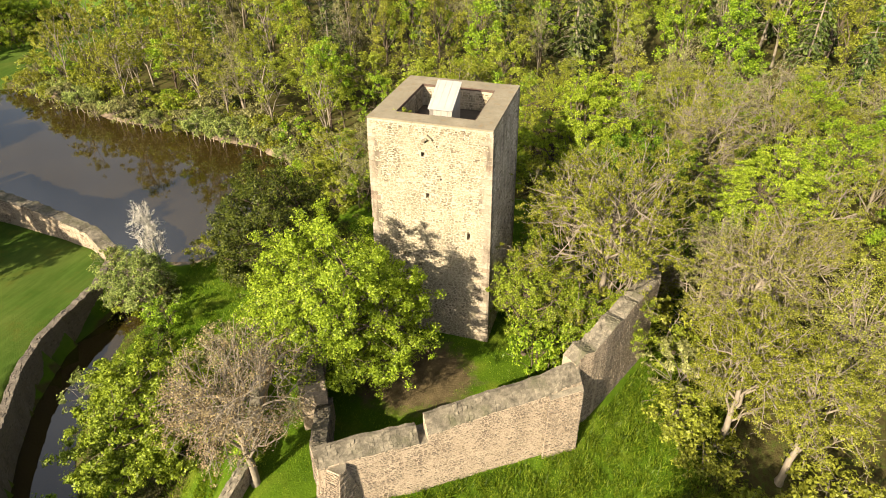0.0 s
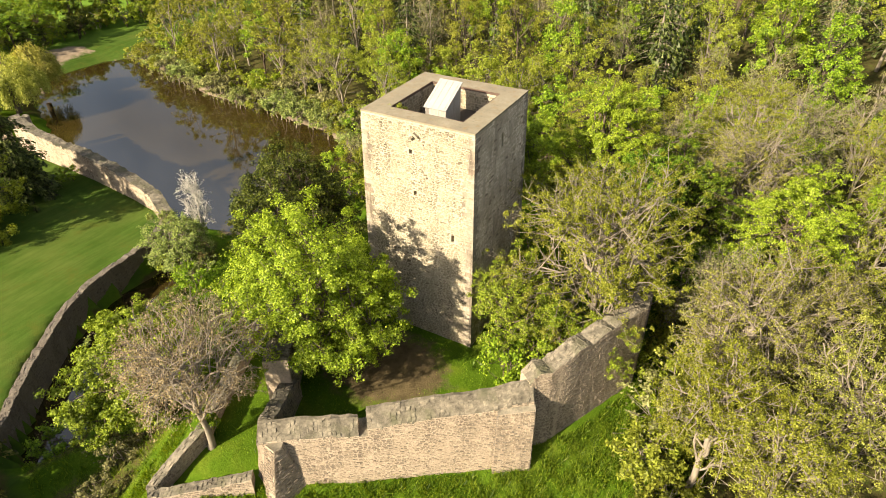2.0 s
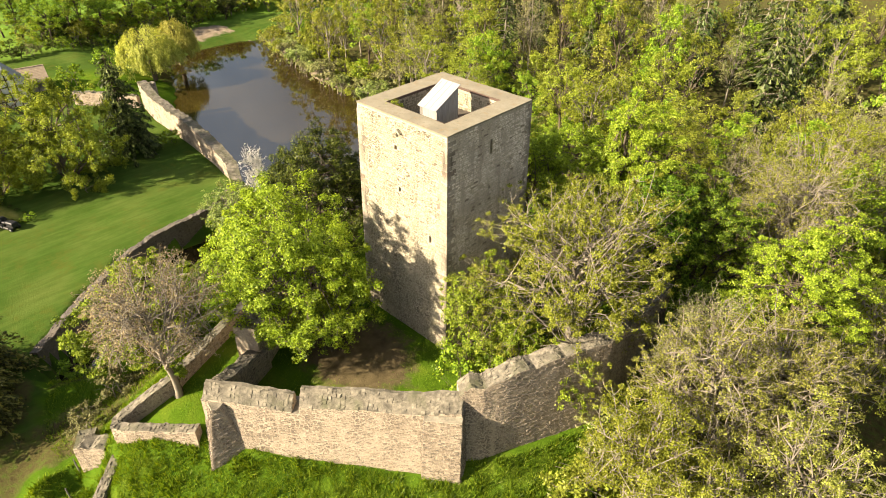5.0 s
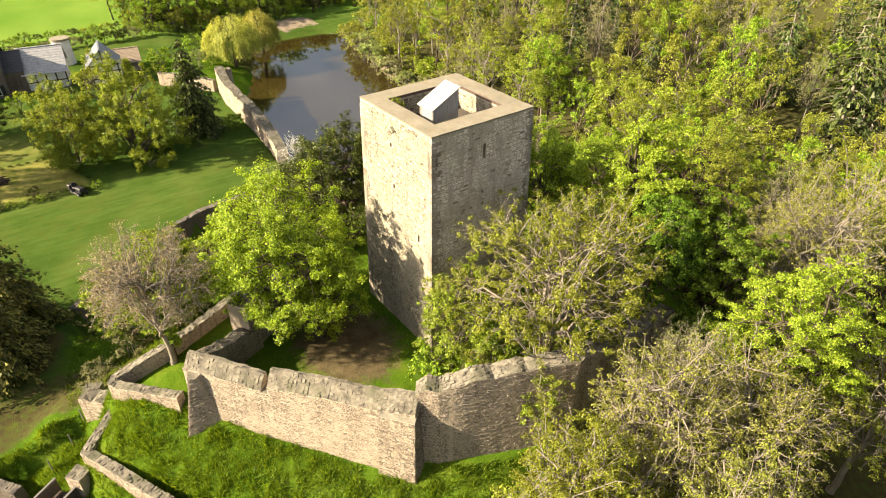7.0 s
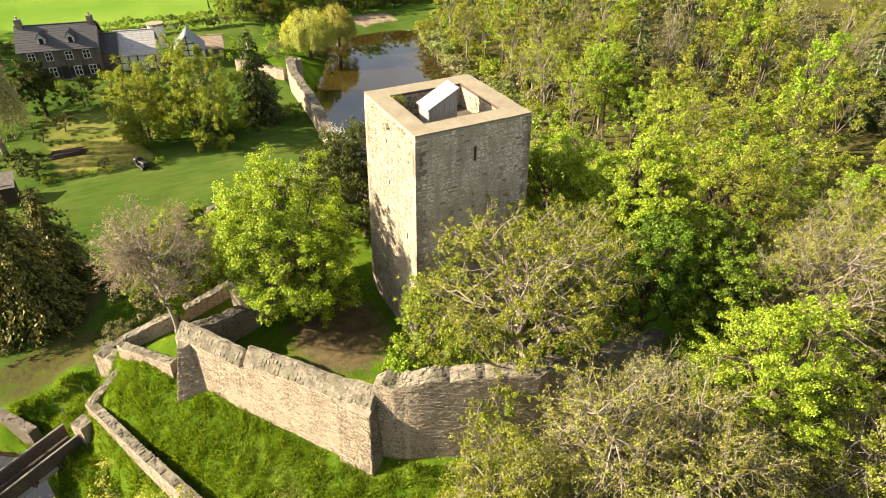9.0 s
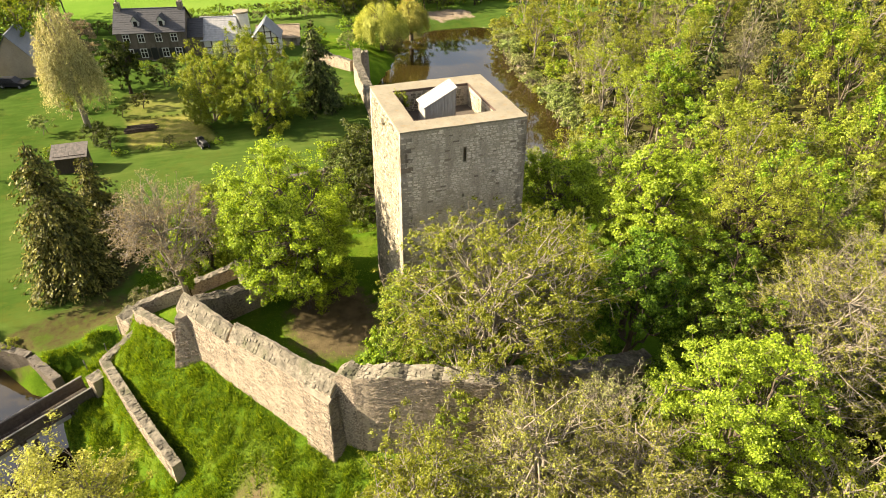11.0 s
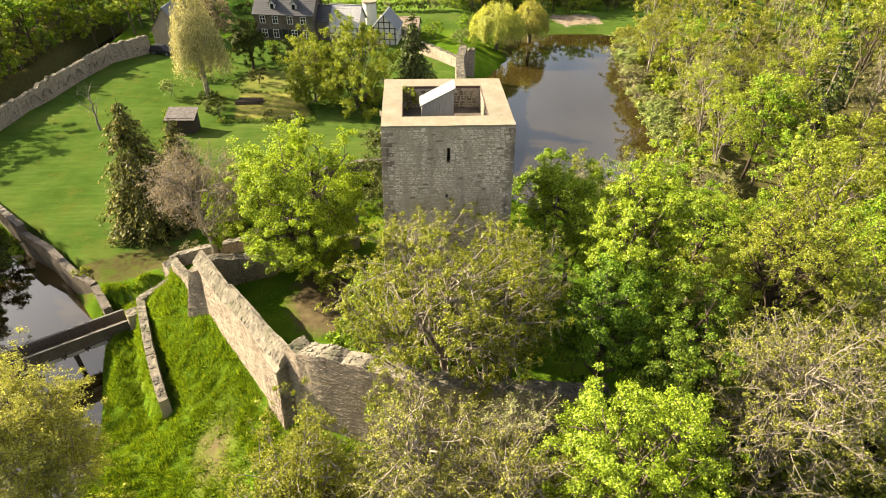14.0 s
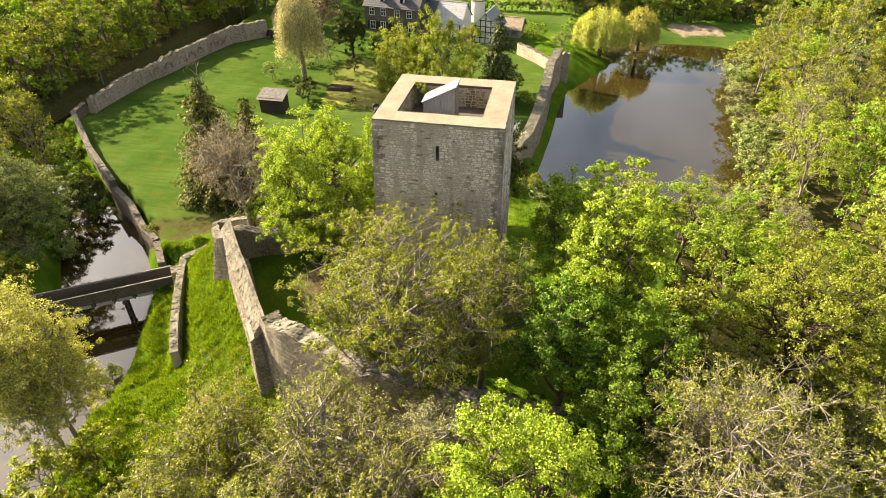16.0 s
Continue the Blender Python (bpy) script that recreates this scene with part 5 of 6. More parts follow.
# ---- the woods ----
NEAR, MID, FAR = [], [], []
for s, (lm, bm, n, lf, tw) in enumerate((
        (FRESH_LEAF, BARK, 1.0, 0.22, 0), (YELLOW_LEAF, BARK, 1.0, 0.21, 1), (OLIVE_LEAF, PALE_BARK, 0.75, 0.18, 4), (YELLOW_LEAF, PALE_BARK, 0.8, 0.19, 3),
        (BROWN_LEAF, PALE_BARK, 0.6, 0.15, 6), (OLIVE_LEAF, BARK, 0.85, 0.19, 3), (FRESH_LEAF, DARK_BARK, 1.0, 0.22, 0))):
    NEAR.append(broadleaf(60 + s, 11.0, 3.3, 1.6, int(15000 * n), lf * 0.31, lm, bm, 12, 7, tw, 0.17, 0.60, cheap=True, slim=0.55, gap=1.9))
    MID.append(broadleaf(70 + s, 11.5, 3.3, 1.8, int(7000 * n), lf * 0.52, lm, bm, 10, 5, tw // 2, 0.17, 0.74, cheap=True, slim=0.5, gap=1.9))
    FAR.append(broadleaf(80 + s, 12.0, 3.4, 2.0, int(3000 * n), lf * 0.82, lm, bm, 9, 4, 0, 0.17, 0.85, cheap=True, slim=0.5, gap=1.9))
NEAR.append(spruce(75, 15.0, 2.8, 24, PINE_LEAF, PALE_BARK, 0.2, 34, 0.3))
MID.append(spruce(76, 15.0, 2.8, 22, PINE_LEAF, PALE_BARK, 0.26, 24, 0.3))
FAR.append(spruce(77, 15.0, 2.8, 18, PINE_LEAF, PALE_BARK, 0.34, 16, 0.3))
LABELS = ["woodland tree in fresh green leaf", "woodland tree in yellow-green leaf", "half-bare woodland tree in olive bud", "pale-stemmed woodland tree in yellow bud",
          "leafless brown-twigged woodland tree", "slim woodland tree in olive leaf", "deep green woodland tree in full leaf", "tall dark woodland fir with bare lower stem"]
wr_ = random.Random(41)


def wooded(x, y):
    if seg_dist(np.array([x]), np.array([y]), POND, True)[0] < 1.2 or seg_dist(np.array([x]), np.array([y]), LAWN, True)[0] < 3.0:
        return False
    if seg_dist(np.array([x]), np.array([y]), CASTLE, True)[0] < 2.5 or 3 < x < 15.5 and 18 < y < 48:
        return False
    if x > -98 and y > 50 and x < 44 and y < 116:
        return not (x < -36 and y < 63.5)
    if x > 6.5 and y > 20 and x < 75:
        return True
    if -30 < x <= 7 and y > 41:
        return True
    if -125 < x < -30 and -62 < y < -30.5 or -125 < x < -90 and -31 < y < -10:
        return True
    if -30 <= x < 4 and -45 < y < -13:
        return True
    return False


taken = [(o_.location.x, o_.location.y) for o_ in scene.objects if o_.name.split(".")[0] in ("lime_tree", "yew_tree", "court_oak", "maple_tree", "hornbeam", "field_maple", "dark_maple", "wood_maple", "corner_oak", "slope_oak", "moat_alder", "moat_willow", "bank_maple", "wood_oak", "park_maple")]
spots = []
y = -62.0
while y < 116:
    x = -126.0
    gap = 4.9 if y < 74 else 6.6
    while x < 44:
        px, py = x + wr_.uniform(-1.7, 1.7), y + wr_.uniform(-1.7, 1.7)
        if wooded(px, py) and min(math.hypot(px - a, py - b) for a, b in taken) > 4.2:
            spots.append((px, py))
        x += gap
    y += gap
spots.sort(key=lambda p: math.hypot(p[0] - 12, p[1] - 36))
firsts, far_m = {}, []
for i, (x, y) in enumerate(spots):
    conifer = y > 70 and x > -60 and wr_.random() < (0.42 if y > 95 else 0.16)
    k_ = wr_.choice((0, 0, 1, 2, 3, 4, 5, 5, 6, 2))
    if x < -30 and y < 0:
        k_ = wr_.choice((0, 6, 0, 5))
    k_ = 7 if conifer else k_
    s, turn = wr_.uniform(0.78, 1.22), wr_.uniform(0, 360)
    sc = (s * wr_.uniform(0.9, 1.15), s * wr_.uniform(0.9, 1.15), s)
    if x < -8 and 40 < y < 62:
        sc = (sc[0] * 0.8, sc[1] * 0.8, sc[2] * 0.68)
    if y > 80:
        sc = (sc[0] * 1.1, sc[1] * 1.1, sc[2] * 1.25)
    m = pose(x, y, ground_z(x, y) - 0.1, wr_.uniform(-4, 4), wr_.uniform(-4, 4), turn)
    if i >= 260:
        far_m.append((k_, m @ Matrix.Diagonal((*sc, 1))))
        continue
    key = (i < 70, k_)
    if key not in firsts:
        ob = thing("woodland_fir" if conifer else "woodland_tree", LABELS[k_], "tree", group="woodland trees")
        ms = (NEAR if i < 70 else MID)[k_]
        hang("trunk", ms[0], ob)
        hang("crown", ms[1], ob)
        firsts[key] = ob
        ob.matrix_basis = m
    else:
        ob = copy_thing(firsts[key], m)
    ob.scale = sc
# the remaining far woods as one mass of real trees
groups = {}
for key, m in far_m:
    groups.setdefault(key, []).append(m)
wood_mass = thing("far_woodland", "mixed spring woodland far behind the keep", "woodland", kind="stuff")


def arrays(me):
    v = np.empty(len(me.vertices) * 3)
    me.vertices.foreach_get("co", v)
    f = np.empty(len(me.loops), dtype=np.int32)
    me.loops.foreach_get("vertex_index", f)
    return v.reshape(-1, 3), f.reshape(-1, len(me.loops) // len(me.polygons))


for key, ms in groups.items():
    for which, nm in ((0, "stems"), (1, "foliage")):
        src = FAR[key][which]
        v, f = arrays(src)
        vs, fs = [], []
        for i, m in enumerate(ms):
            a = np.array(m)
            vs.append(v @ a[:3, :3].T + a[:3, 3])
            fs.append(f + i * len(v))
        me = bpy.data.meshes.new(nm)
        V, F = np.concatenate(vs), np.concatenate(fs)
        me.vertices.add(len(V))
        me.vertices.foreach_set("co", V.ravel())
        me.loops.add(F.size)
        me.loops.foreach_set("vertex_index", F.ravel().astype(np.int32))
        me.polygons.add(len(F))
        me.polygons.foreach_set("loop_start", np.arange(0, F.size, F.shape[1], dtype=np.int32))
        me.materials.append(src.materials[0])
        me.update(calc_edges=True)
        hang(nm, me, wood_mass, "", "stuff")


# ---- footbridge over the moat ----
bridge = thing("footbridge", "long timber footbridge with solid board parapets over the moat", "bridge", (0, 0, 0))
ba, bb = Vector((-6.3, -3.6, 0)), Vector((-13.05, 6.75, 0))
bl = (bb - ba).length
bm_ = Matrix.Translation((ba.x, ba.y, -5.25)) @ Matrix.Rotation(math.atan2(bb.y - ba.y, bb.x - ba.x), 4, "Z")
half = 0.78
for y in (-0.55, 0.0, 0.55):
    part("girder", Shape().box(0, y - 0.11, -0.42, bl, y + 0.11, -0.10, bm_), DARK_WOOD, bridge)
n = round(bl / 0.24)
for i in range(n):
    x0 = bl * i / n
    part("deck_plank", Shape().box(x0, -half, -0.10 + rng.uniform(0, 0.008), x0 + bl / n - 0.015, half, -0.04 + rng.uniform(-0.006, 0.006), bm_), DARK_WOOD, bridge)
for sy in (-1, 1):
    y = sy * half
    m_ = round(bl / 1.5)
    for i in range(m_ + 1):
        x0 = bl * i / m_
        part("rail_post", Shape().bevelled(x0 - 0.06, y - 0.06, -0.45, x0 + 0.06, y + 0.06, 0.92, 0.01, bm_), BRIDGE_WOOD, bridge)
    for z0, z1 in ((0.04, 0.325), (0.332, 0.62), (0.627, 0.92)):
        part("rail_board", Shape().box(0, y - 0.095 * (1 if sy > 0 else -1) - 0.02, z0, bl, y - 0.095 * (1 if sy > 0 else -1) + 0.02, z1, bm_), BRIDGE_WOOD, bridge)
    part("handrail", Shape().bevelled(-0.1, y - 0.07, 0.925, bl + 0.1, y + 0.07, 0.98, 0.012, bm_), OLD_WOOD, bridge, "bleached grey handrail")
    for i in range(m_):
        part("fascia_board", Shape().box(bl * (i + 0.14) / m_, y - 0.03, -0.40, bl * (i + 0.9) / m_, y + 0.03, -0.11, bm_), PALE_WOOD, bridge, "bleached fascia board")
for x0 in (bl * 0.3, bl * 0.68):
    for y in (-0.6, 0.6):
        part("timber_post", Shape().tube([bm_ @ Vector((x0, y, -4.0)), bm_ @ Vector((x0, y, -0.42))], [0.13, 0.12], 9), DARK_WOOD, bridge)
    part("crossbeam", Shape().box(x0 - 0.12, -1.05, -0.62, x0 + 0.12, 1.05, -0.42, bm_), DARK_WOOD, bridge)
ruin_wall("wall_abutment", "stone abutment wall of the footbridge on the lawn side", [(-15.3, 4.6, -5.3), (-18.2, 2.4, -5.2)], 0.6, 0.04, mats=(GREY_STONE, GREY_MORTAR), cope="rest", foot_z=-9.0)

# wire fence posts on the slope above the bridge
for fx, fy in ((-16.4, 7.6), (-17.3, 8.6), (-18.4, 9.6), (-15.6, 6.2)):
    z = ground_z(fx, fy)
    p = thing("fence_post", "thin weathered wooden fence post on the slope", "post", (fx, fy, z), 0, "slope fence posts")
    part("shaft", Shape().tube([(0, 0, -0.3), (0.02, 0, 0.55), (0.03, 0.01, 1.1)], [0.05, 0.045, 0.035], 7), OLD_WOOD, p)

# ---- farmstead ----
def gable_house(name, label, at, turn, length, depth, eave, ridge, wallmat, roofmat, over=0.3):
    """A house along its own x axis, its front towards -y. Returns the thing."""
    h = thing(name, label, "house", at, turn)
    y0, y1 = 0.0, depth
    w = Shape()
    w.poly([(0, y0, -0.5), (length, y0, -0.5), (length, y1, -0.5), (0, y1, -0.5), (0, y0, eave), (length, y0, eave), (length, y1, eave), (0, y1, eave), (0, depth / 2, ridge - 0.12), (length, depth / 2, ridge - 0.12)],
           [(0, 1, 5, 4), (2, 3, 7, 6), (1, 2, 6, 9, 5), (3, 0, 4, 8, 7), (3, 2, 1, 0)])
    part("wall", w, wallmat, h)
    rise = (ridge - eave) / (depth / 2)
    for sgn, ye in ((-1, y0 - over), (1, y1 + over)):
        ze = eave - over * rise
        rows = 11
        for i in range(rows):
            k0, k1 = i / rows, (i + 1) / rows + 0.01
            ya, yb = ye + (depth / 2 - ye) * k0, ye + (depth / 2 - ye) * k1
            za, zb = ze + (ridge - ze) * k0, ze + (ridge - ze) * k1
            t = 0.05
            s_ = Shape().poly([(-over, ya, za), (length + over, ya, za), (length + over, yb, zb), (-over, yb, zb), (-over, ya, za + 0.06), (length + over, ya, za + 0.06), (length + over, yb, zb + 0.03), (-over, yb, zb + 0.03)],
                              [(3, 2, 1, 0), (4, 5, 6, 7), (0, 1, 5, 4), (1, 2, 6, 5), (2, 3, 7, 6), (3, 0, 4, 7)])
            part("slate_course", s_, roofmat, h)
    part("ridge_cap", Shape().box(-over, depth / 2 - 0.12, ridge, length + over, depth / 2 + 0.12, ridge + 0.07), roofmat, h)
    return h


def window_on(h, x, z, w, hh, y=-0.04, shutters=False):
    win = part("window", Shape().box(x - w / 2, y - 0.0, z, x + w / 2, y + 0.10, z + hh), DARK, h, "dark glazed window with white bars")
    f = 0.09
    for a, b, c, d in ((x - w / 2 - f, z - f, x + w / 2 + f, z), (x - w / 2 - f, z + hh, x + w / 2 + f, z + hh + f), (x - w / 2 - f, z, x - w / 2, z + hh), (x + w / 2, z, x + w / 2 + f, z + hh)):
        part("frame_bar", Shape().box(a, y - 0.05, b, c, y + 0.06, d), WHITE, win)
    part("glazing_bar", Shape().box(x - 0.045, y - 0.04, z, x + 0.045, y - 0.004, z + hh), WHITE, win)
    part("glazing_bar", Shape().box(x - w / 2, y - 0.035, z + hh * 0.55, x + w / 2, y - 0.003, z + hh * 0.55 + 0.08), WHITE, win)
    if shutters:
        for sx in (-1, 1):
            cx = x + sx * (w / 2 + f + 0.26)
            part("shutter", Shape().bevelled(cx - 0.24, y - 0.07, z - 0.05, cx + 0.24, y - 0.02, z + hh + 0.05, 0.01), BLACK, win, "dark open shutter")


# the farmhouse front looks towards the keep
fh_turn = 80.7
farm = gable_house("farmhouse", "two-storey rubble stone farmhouse with dark slate roof", (-88.9, 1.5, -5.1), fh_turn, 10.6, 6.6, 4.7, 7.5, GREY_STONE, SLATE)
for x in (1.5, 3.8, 6.5, 8.9):
    window_on(farm, x, 3.05, 0.85, 1.15)
for x in (1.6, 3.7, 7.1, 9.2):
    window_on(farm, x, 0.6, 0.9, 1.3, shutters=True)
door = part("door", Shape().bevelled(4.85, -0.08, 0, 5.85, 0.02, 2.1, 0.01), BLACK, farm, "dark panelled front door")
part("door_step", Shape().bevelled(4.65, -0.6, -0.1, 6.05, -0.09, 0.15, 0.02), CAP, farm)
for x in (3.3, 7.2):
    dm = part("dormer", Shape().poly([(x - 0.5, 0.7, 5.1), (x + 0.5, 0.7, 5.1), (x + 0.5, 0.7, 6.2), (x, 0.7, 6.85), (x - 0.5, 0.7, 6.2), (x - 0.5, 2.6, 5.1), (x + 0.5, 2.6, 5.1), (x + 0.5, 2.6, 6.2), (x, 2.6, 6.85), (x - 0.5, 2.6, 6.2)],
                                   [(0, 1, 2, 3, 4), (1, 6, 7, 2), (5, 0, 4, 9), (2, 7, 8, 3), (4, 3, 8, 9)]), WHITE, farm, "small white boarded dormer")
    part("dormer_window", Shape().box(x - 0.27, 0.63, 5.35, x + 0.27, 0.69, 6.1), DARK, dm)
    for sgn in (-1, 1):
        part("dormer_roof", Shape().poly([(x, 0.5, 6.95), (x + sgn * 0.68, 0.5, 6.1), (x + sgn * 0.68, 2.7, 6.1), (x, 2.7, 6.95), (x, 0.5, 6.88), (x + sgn * 0.68, 0.5, 6.03), (x + sgn * 0.68, 2.7, 6.03), (x, 2.7, 6.88)],
                                         [(0, 1, 2, 3), (7, 6, 5, 4), (0, 4, 5, 1), (1, 5, 6, 2), (2, 6, 7, 3), (3, 7, 4, 0)]), SLATE, dm, "dark slate dormer slope")
for x in (0.45, 10.15):
    ch = part("chimney", Shape().bevelled(x - 0.4, 2.9, 6.9, x + 0.4, 3.7, 8.5, 0.05), QUOIN, farm, "pale rendered chimney stack")
    part("chimney_pot", Shape().tube([(x, 3.3, 8.5), (x, 3.3, 8.9)], [0.16, 0.13], 8), QUOIN, ch)

gable_house("slated_link", "low connecting wing with dark slate roof", (-88.4, 12.2, -5.1), fh_turn, 2.4, 6.0, 3.2, 5.4, GREY_STONE, SLATE, 0.1)
annex = gable_house("pale_wing", "white timber-framed wing under a pale lichened slate roof", (-88.2, 14.4, -5.1), fh_turn, 5.4, 6.4, 2.7, 5.5, WHITE, LICHEN_SLATE)
for x in (0.1, 1.4, 2.7, 4.0, 5.3):
    part("timber", Shape().box(x - 0.09, -0.05, 0, x + 0.09, 0.02, 2.7), DARK_WOOD, annex)
for z in (0.1, 1.3, 2.6):
    part("timber", Shape().box(0, -0.045, z - 0.08, 5.4, 0.015, z + 0.08), DARK_WOOD, annex)
gable = gable_house("timbered_gable", "timber-framed cross gable with dark beams and grey slate roof", (-90.6, 23.2, -5.1), fh_turn - 90, 5.2, 4.4, 2.9, 5.2, WHITE, PALE_SLATE)
for ya in (0.3, 1.25, 2.2, 3.15, 4.1):
    zt = 2.9 + (5.1 - 2.9) * (1 - abs(ya - 2.2) / 2.2) - 0.1
    part("timber", Shape().box(5.18, ya - 0.09, 0, 5.25, ya + 0.09, zt), DARK_WOOD, gable)
for z in (1.0, 2.0, 2.9, 3.9):
    inset = 0 if z <= 2.9 else 2.2 * (z - 2.9) / 2.2
    part("timber", Shape().box(5.175, 0.02 + inset, z - 0.08, 5.245, 4.38 - inset, z + 0.08), DARK_WOOD, gable)
turret = thing("round_turret", "short pale round turret behind the wing", "tower", (-99.3, 21.3, -5.1))
part("drum", Shape().tube([(0, 0, -0.4), (0, 0, 3.2), (0, 0, 4.0)], [1.35, 1.3, 1.3], 20), WHITE, turret)
part("parapet_ring", Shape().tube([(0, 0, 4.0), (0, 0, 4.3)], [1.45, 1.45], 20), CAP, turret)
gable_house("long_outbuilding", "long low outbuilding with faded beige tile roof", (-90.2, 23.4, -5.1), fh_turn, 7.0, 4.4, 1.7, 3.2, QUOIN, BEIGE_TILE)

barn = gable_house("barn", "small stone barn with steep gable and slate roof", (-84.5, -9.8, -5.1), 180, 7.0, 5.2, 3.0, 6.6, WALL_MORTAR, PALE_SLATE)
window_on(barn, 3.0, 1.0, 0.7, 0.9)

# garden shed on the lawn
gs = thing("garden_shed", "dark boarded garden shed with lichened tile roof", "shed", (0, 0, 0))
gx0, gx1, gy0, gy1, gz = -50.2, -48.2, -1.1, 2.1, -5.0
for i in range(12):
    a, b = gy0 + (gy1 - gy0) * i / 12, gy0 + (gy1 - gy0) * (i + 1) / 12 - 0.015
    part("board", Shape().box(gx1 - 0.03, a, gz - 0.1, gx1 + rng.uniform(0, 0.015), b, gz + 2.05), DARK_WOOD, gs)
    part("board", Shape().box(gx0, a, gz - 0.1, gx0 + 0.03, b, gz + 2.5), DARK_WOOD, gs)
for yy in (gy0, gy1):
    part("side_wall", Shape().poly([(gx0, yy - 0.02, gz - 0.1), (gx1, yy - 0.02, gz - 0.1), (gx1, yy - 0.02, gz + 2.0), (gx0, yy - 0.02, gz + 2.5), (gx0, yy + 0.02, gz - 0.1), (gx1, yy + 0.02, gz - 0.1), (gx1, yy + 0.02, gz + 2.0), (gx0, yy + 0.02, gz + 2.5)],
                                   [(0, 1, 2, 3), (7, 6, 5, 4), (0, 4, 5, 1), (1, 5, 6, 2), (2, 6, 7, 3), (3, 7, 4, 0)]), DARK_WOOD, gs)
rm = pose(gx0 - 0.2, gy0 - 0.25, gz + 2.58, 0, 16, 0)
for i in range(7):
    for j in range(10):
        part("roof_tile", Shape().box(0.38 * i, 0.37 * j, 0.0 - 0.012 * (i % 2), 0.38 * i + 0.40, 0.37 * j + 0.36, 0.035 + rng.uniform(0, 0.02), rm), SHED_TILE, gs)

# ride-on mower left on the grass
mw = thing("ride_on_mower", "small black ride-on mower parked on the lawn", "mower", (-50.9, 14.2, -5.0), 20)
part("hood", Shape().bevelled(0.1, -0.3, 0.35, 1.0, 0.3, 0.85, 0.08), BLACK, mw)
part("deck", Shape().bevelled(-0.5, -0.5, 0.12, 0.5, 0.5, 0.3, 0.05), IRON, mw)
part("seat", Shape().bevelled(-0.6, -0.24, 0.5, -0.15, 0.24, 0.66, 0.05), BLACK, mw)
part("backrest", Shape().bevelled(-0.7, -0.22, 0.6, -0.58, 0.22, 1.05, 0.05), BLACK, mw)
part("grass_box", Shape().bevelled(-1.3, -0.42, 0.25, -0.74, 0.42, 0.85, 0.08), IRON, mw)
part("steering_wheel", Shape().tube([(0.05, 0.17 * math.cos(a), 0.98 + 0.12 * math.sin(a)) for a in np.linspace(0, 6.283, 13)], [0.02] * 13, 5), BLACK, mw)
for x, y, r in ((0.75, -0.4, 0.19), (0.75, 0.4, 0.19), (-0.45, -0.42, 0.26), (-0.45, 0.42, 0.26)):
    wh = part("wheel", Shape().tube([(x, y - 0.09, r), (x, y + 0.09, r)], [r, r], 14), BLACK, mw)
    part("rim", Shape().tube([(x, y - 0.1, r), (x, y + 0.1, r)], [r * 0.5, r * 0.5], 10), ZINC, wh)

# brushwood pile in the garden
pile = thing("brushwood_pile", "low grey-brown pile of cut branches beside the garden bed", "log pile", (-58.3, 6.7, -5.0), 88)
for i in range(26):
    lay = i // 9
    y, z = -0.75 + 0.19 * (i % 9) + 0.09 * lay, 0.08 + 0.13 * lay
    a, b = rng.uniform(-2.1, -1.3), rng.uniform(1.3, 2.1)
    part("branch", Shape().tube([(a, y + rng.uniform(-0.12, 0.12), z), ((a + b) / 2, y, z + rng.uniform(0, 0.08)), (b, y + rng.uniform(-0.12, 0.12), z)], [0.09, 0.08, 0.05], 6), DARK_BARK, pile)

# car beside the barn
car = thing("parked_car", "dark blue estate car parked beside the barn", "car", (-80.6, -12.4, -5.0), 70)
part("body", Shape().poly([(-2.1, -0.85, 0.3), (2.1, -0.85, 0.3), (2.1, 0.85, 0.3), (-2.1, 0.85, 0.3), (-2.1, -0.85, 0.85), (2.05, -0.82, 0.75), (2.05, 0.82, 0.75), (-2.1, 0.85, 0.85), (0.9, -0.82, 0.92), (0.9, 0.82, 0.92)],
                          [(3, 2, 1, 0), (0, 1, 5, 8, 4), (2, 3, 7, 9, 6), (1, 2, 6, 5), (3, 0, 4, 7), (5, 6, 9, 8), (8, 9, 7, 4)]), BLACK, car)
part("cabin", Shape().poly([(-2.0, -0.78, 0.86), (0.9, -0.78, 0.9), (0.9, 0.78, 0.9), (-2.0, 0.78, 0.86), (-1.8, -0.62, 1.42), (0.2, -0.62, 1.45), (0.2, 0.62, 1.45), (-1.8, 0.62, 1.42)],
                           [(0, 1, 5, 4), (1, 2, 6, 5), (2, 3, 7, 6), (3, 0, 4, 7), (4, 5, 6, 7)]), BLACK, car)
for x in (-1.3, 1.3):
    for y in (-0.8, 0.8):
        wh = part("wheel", Shape().tube([(x, y - 0.1, 0.31), (x, y + 0.1, 0.31)], [0.31, 0.31], 16), BLACK, car)
        part("rim", Shape().tube([(x, y - 0.105, 0.31), (x, y + 0.105, 0.31)], [0.19, 0.19], 12), ZINC, wh)

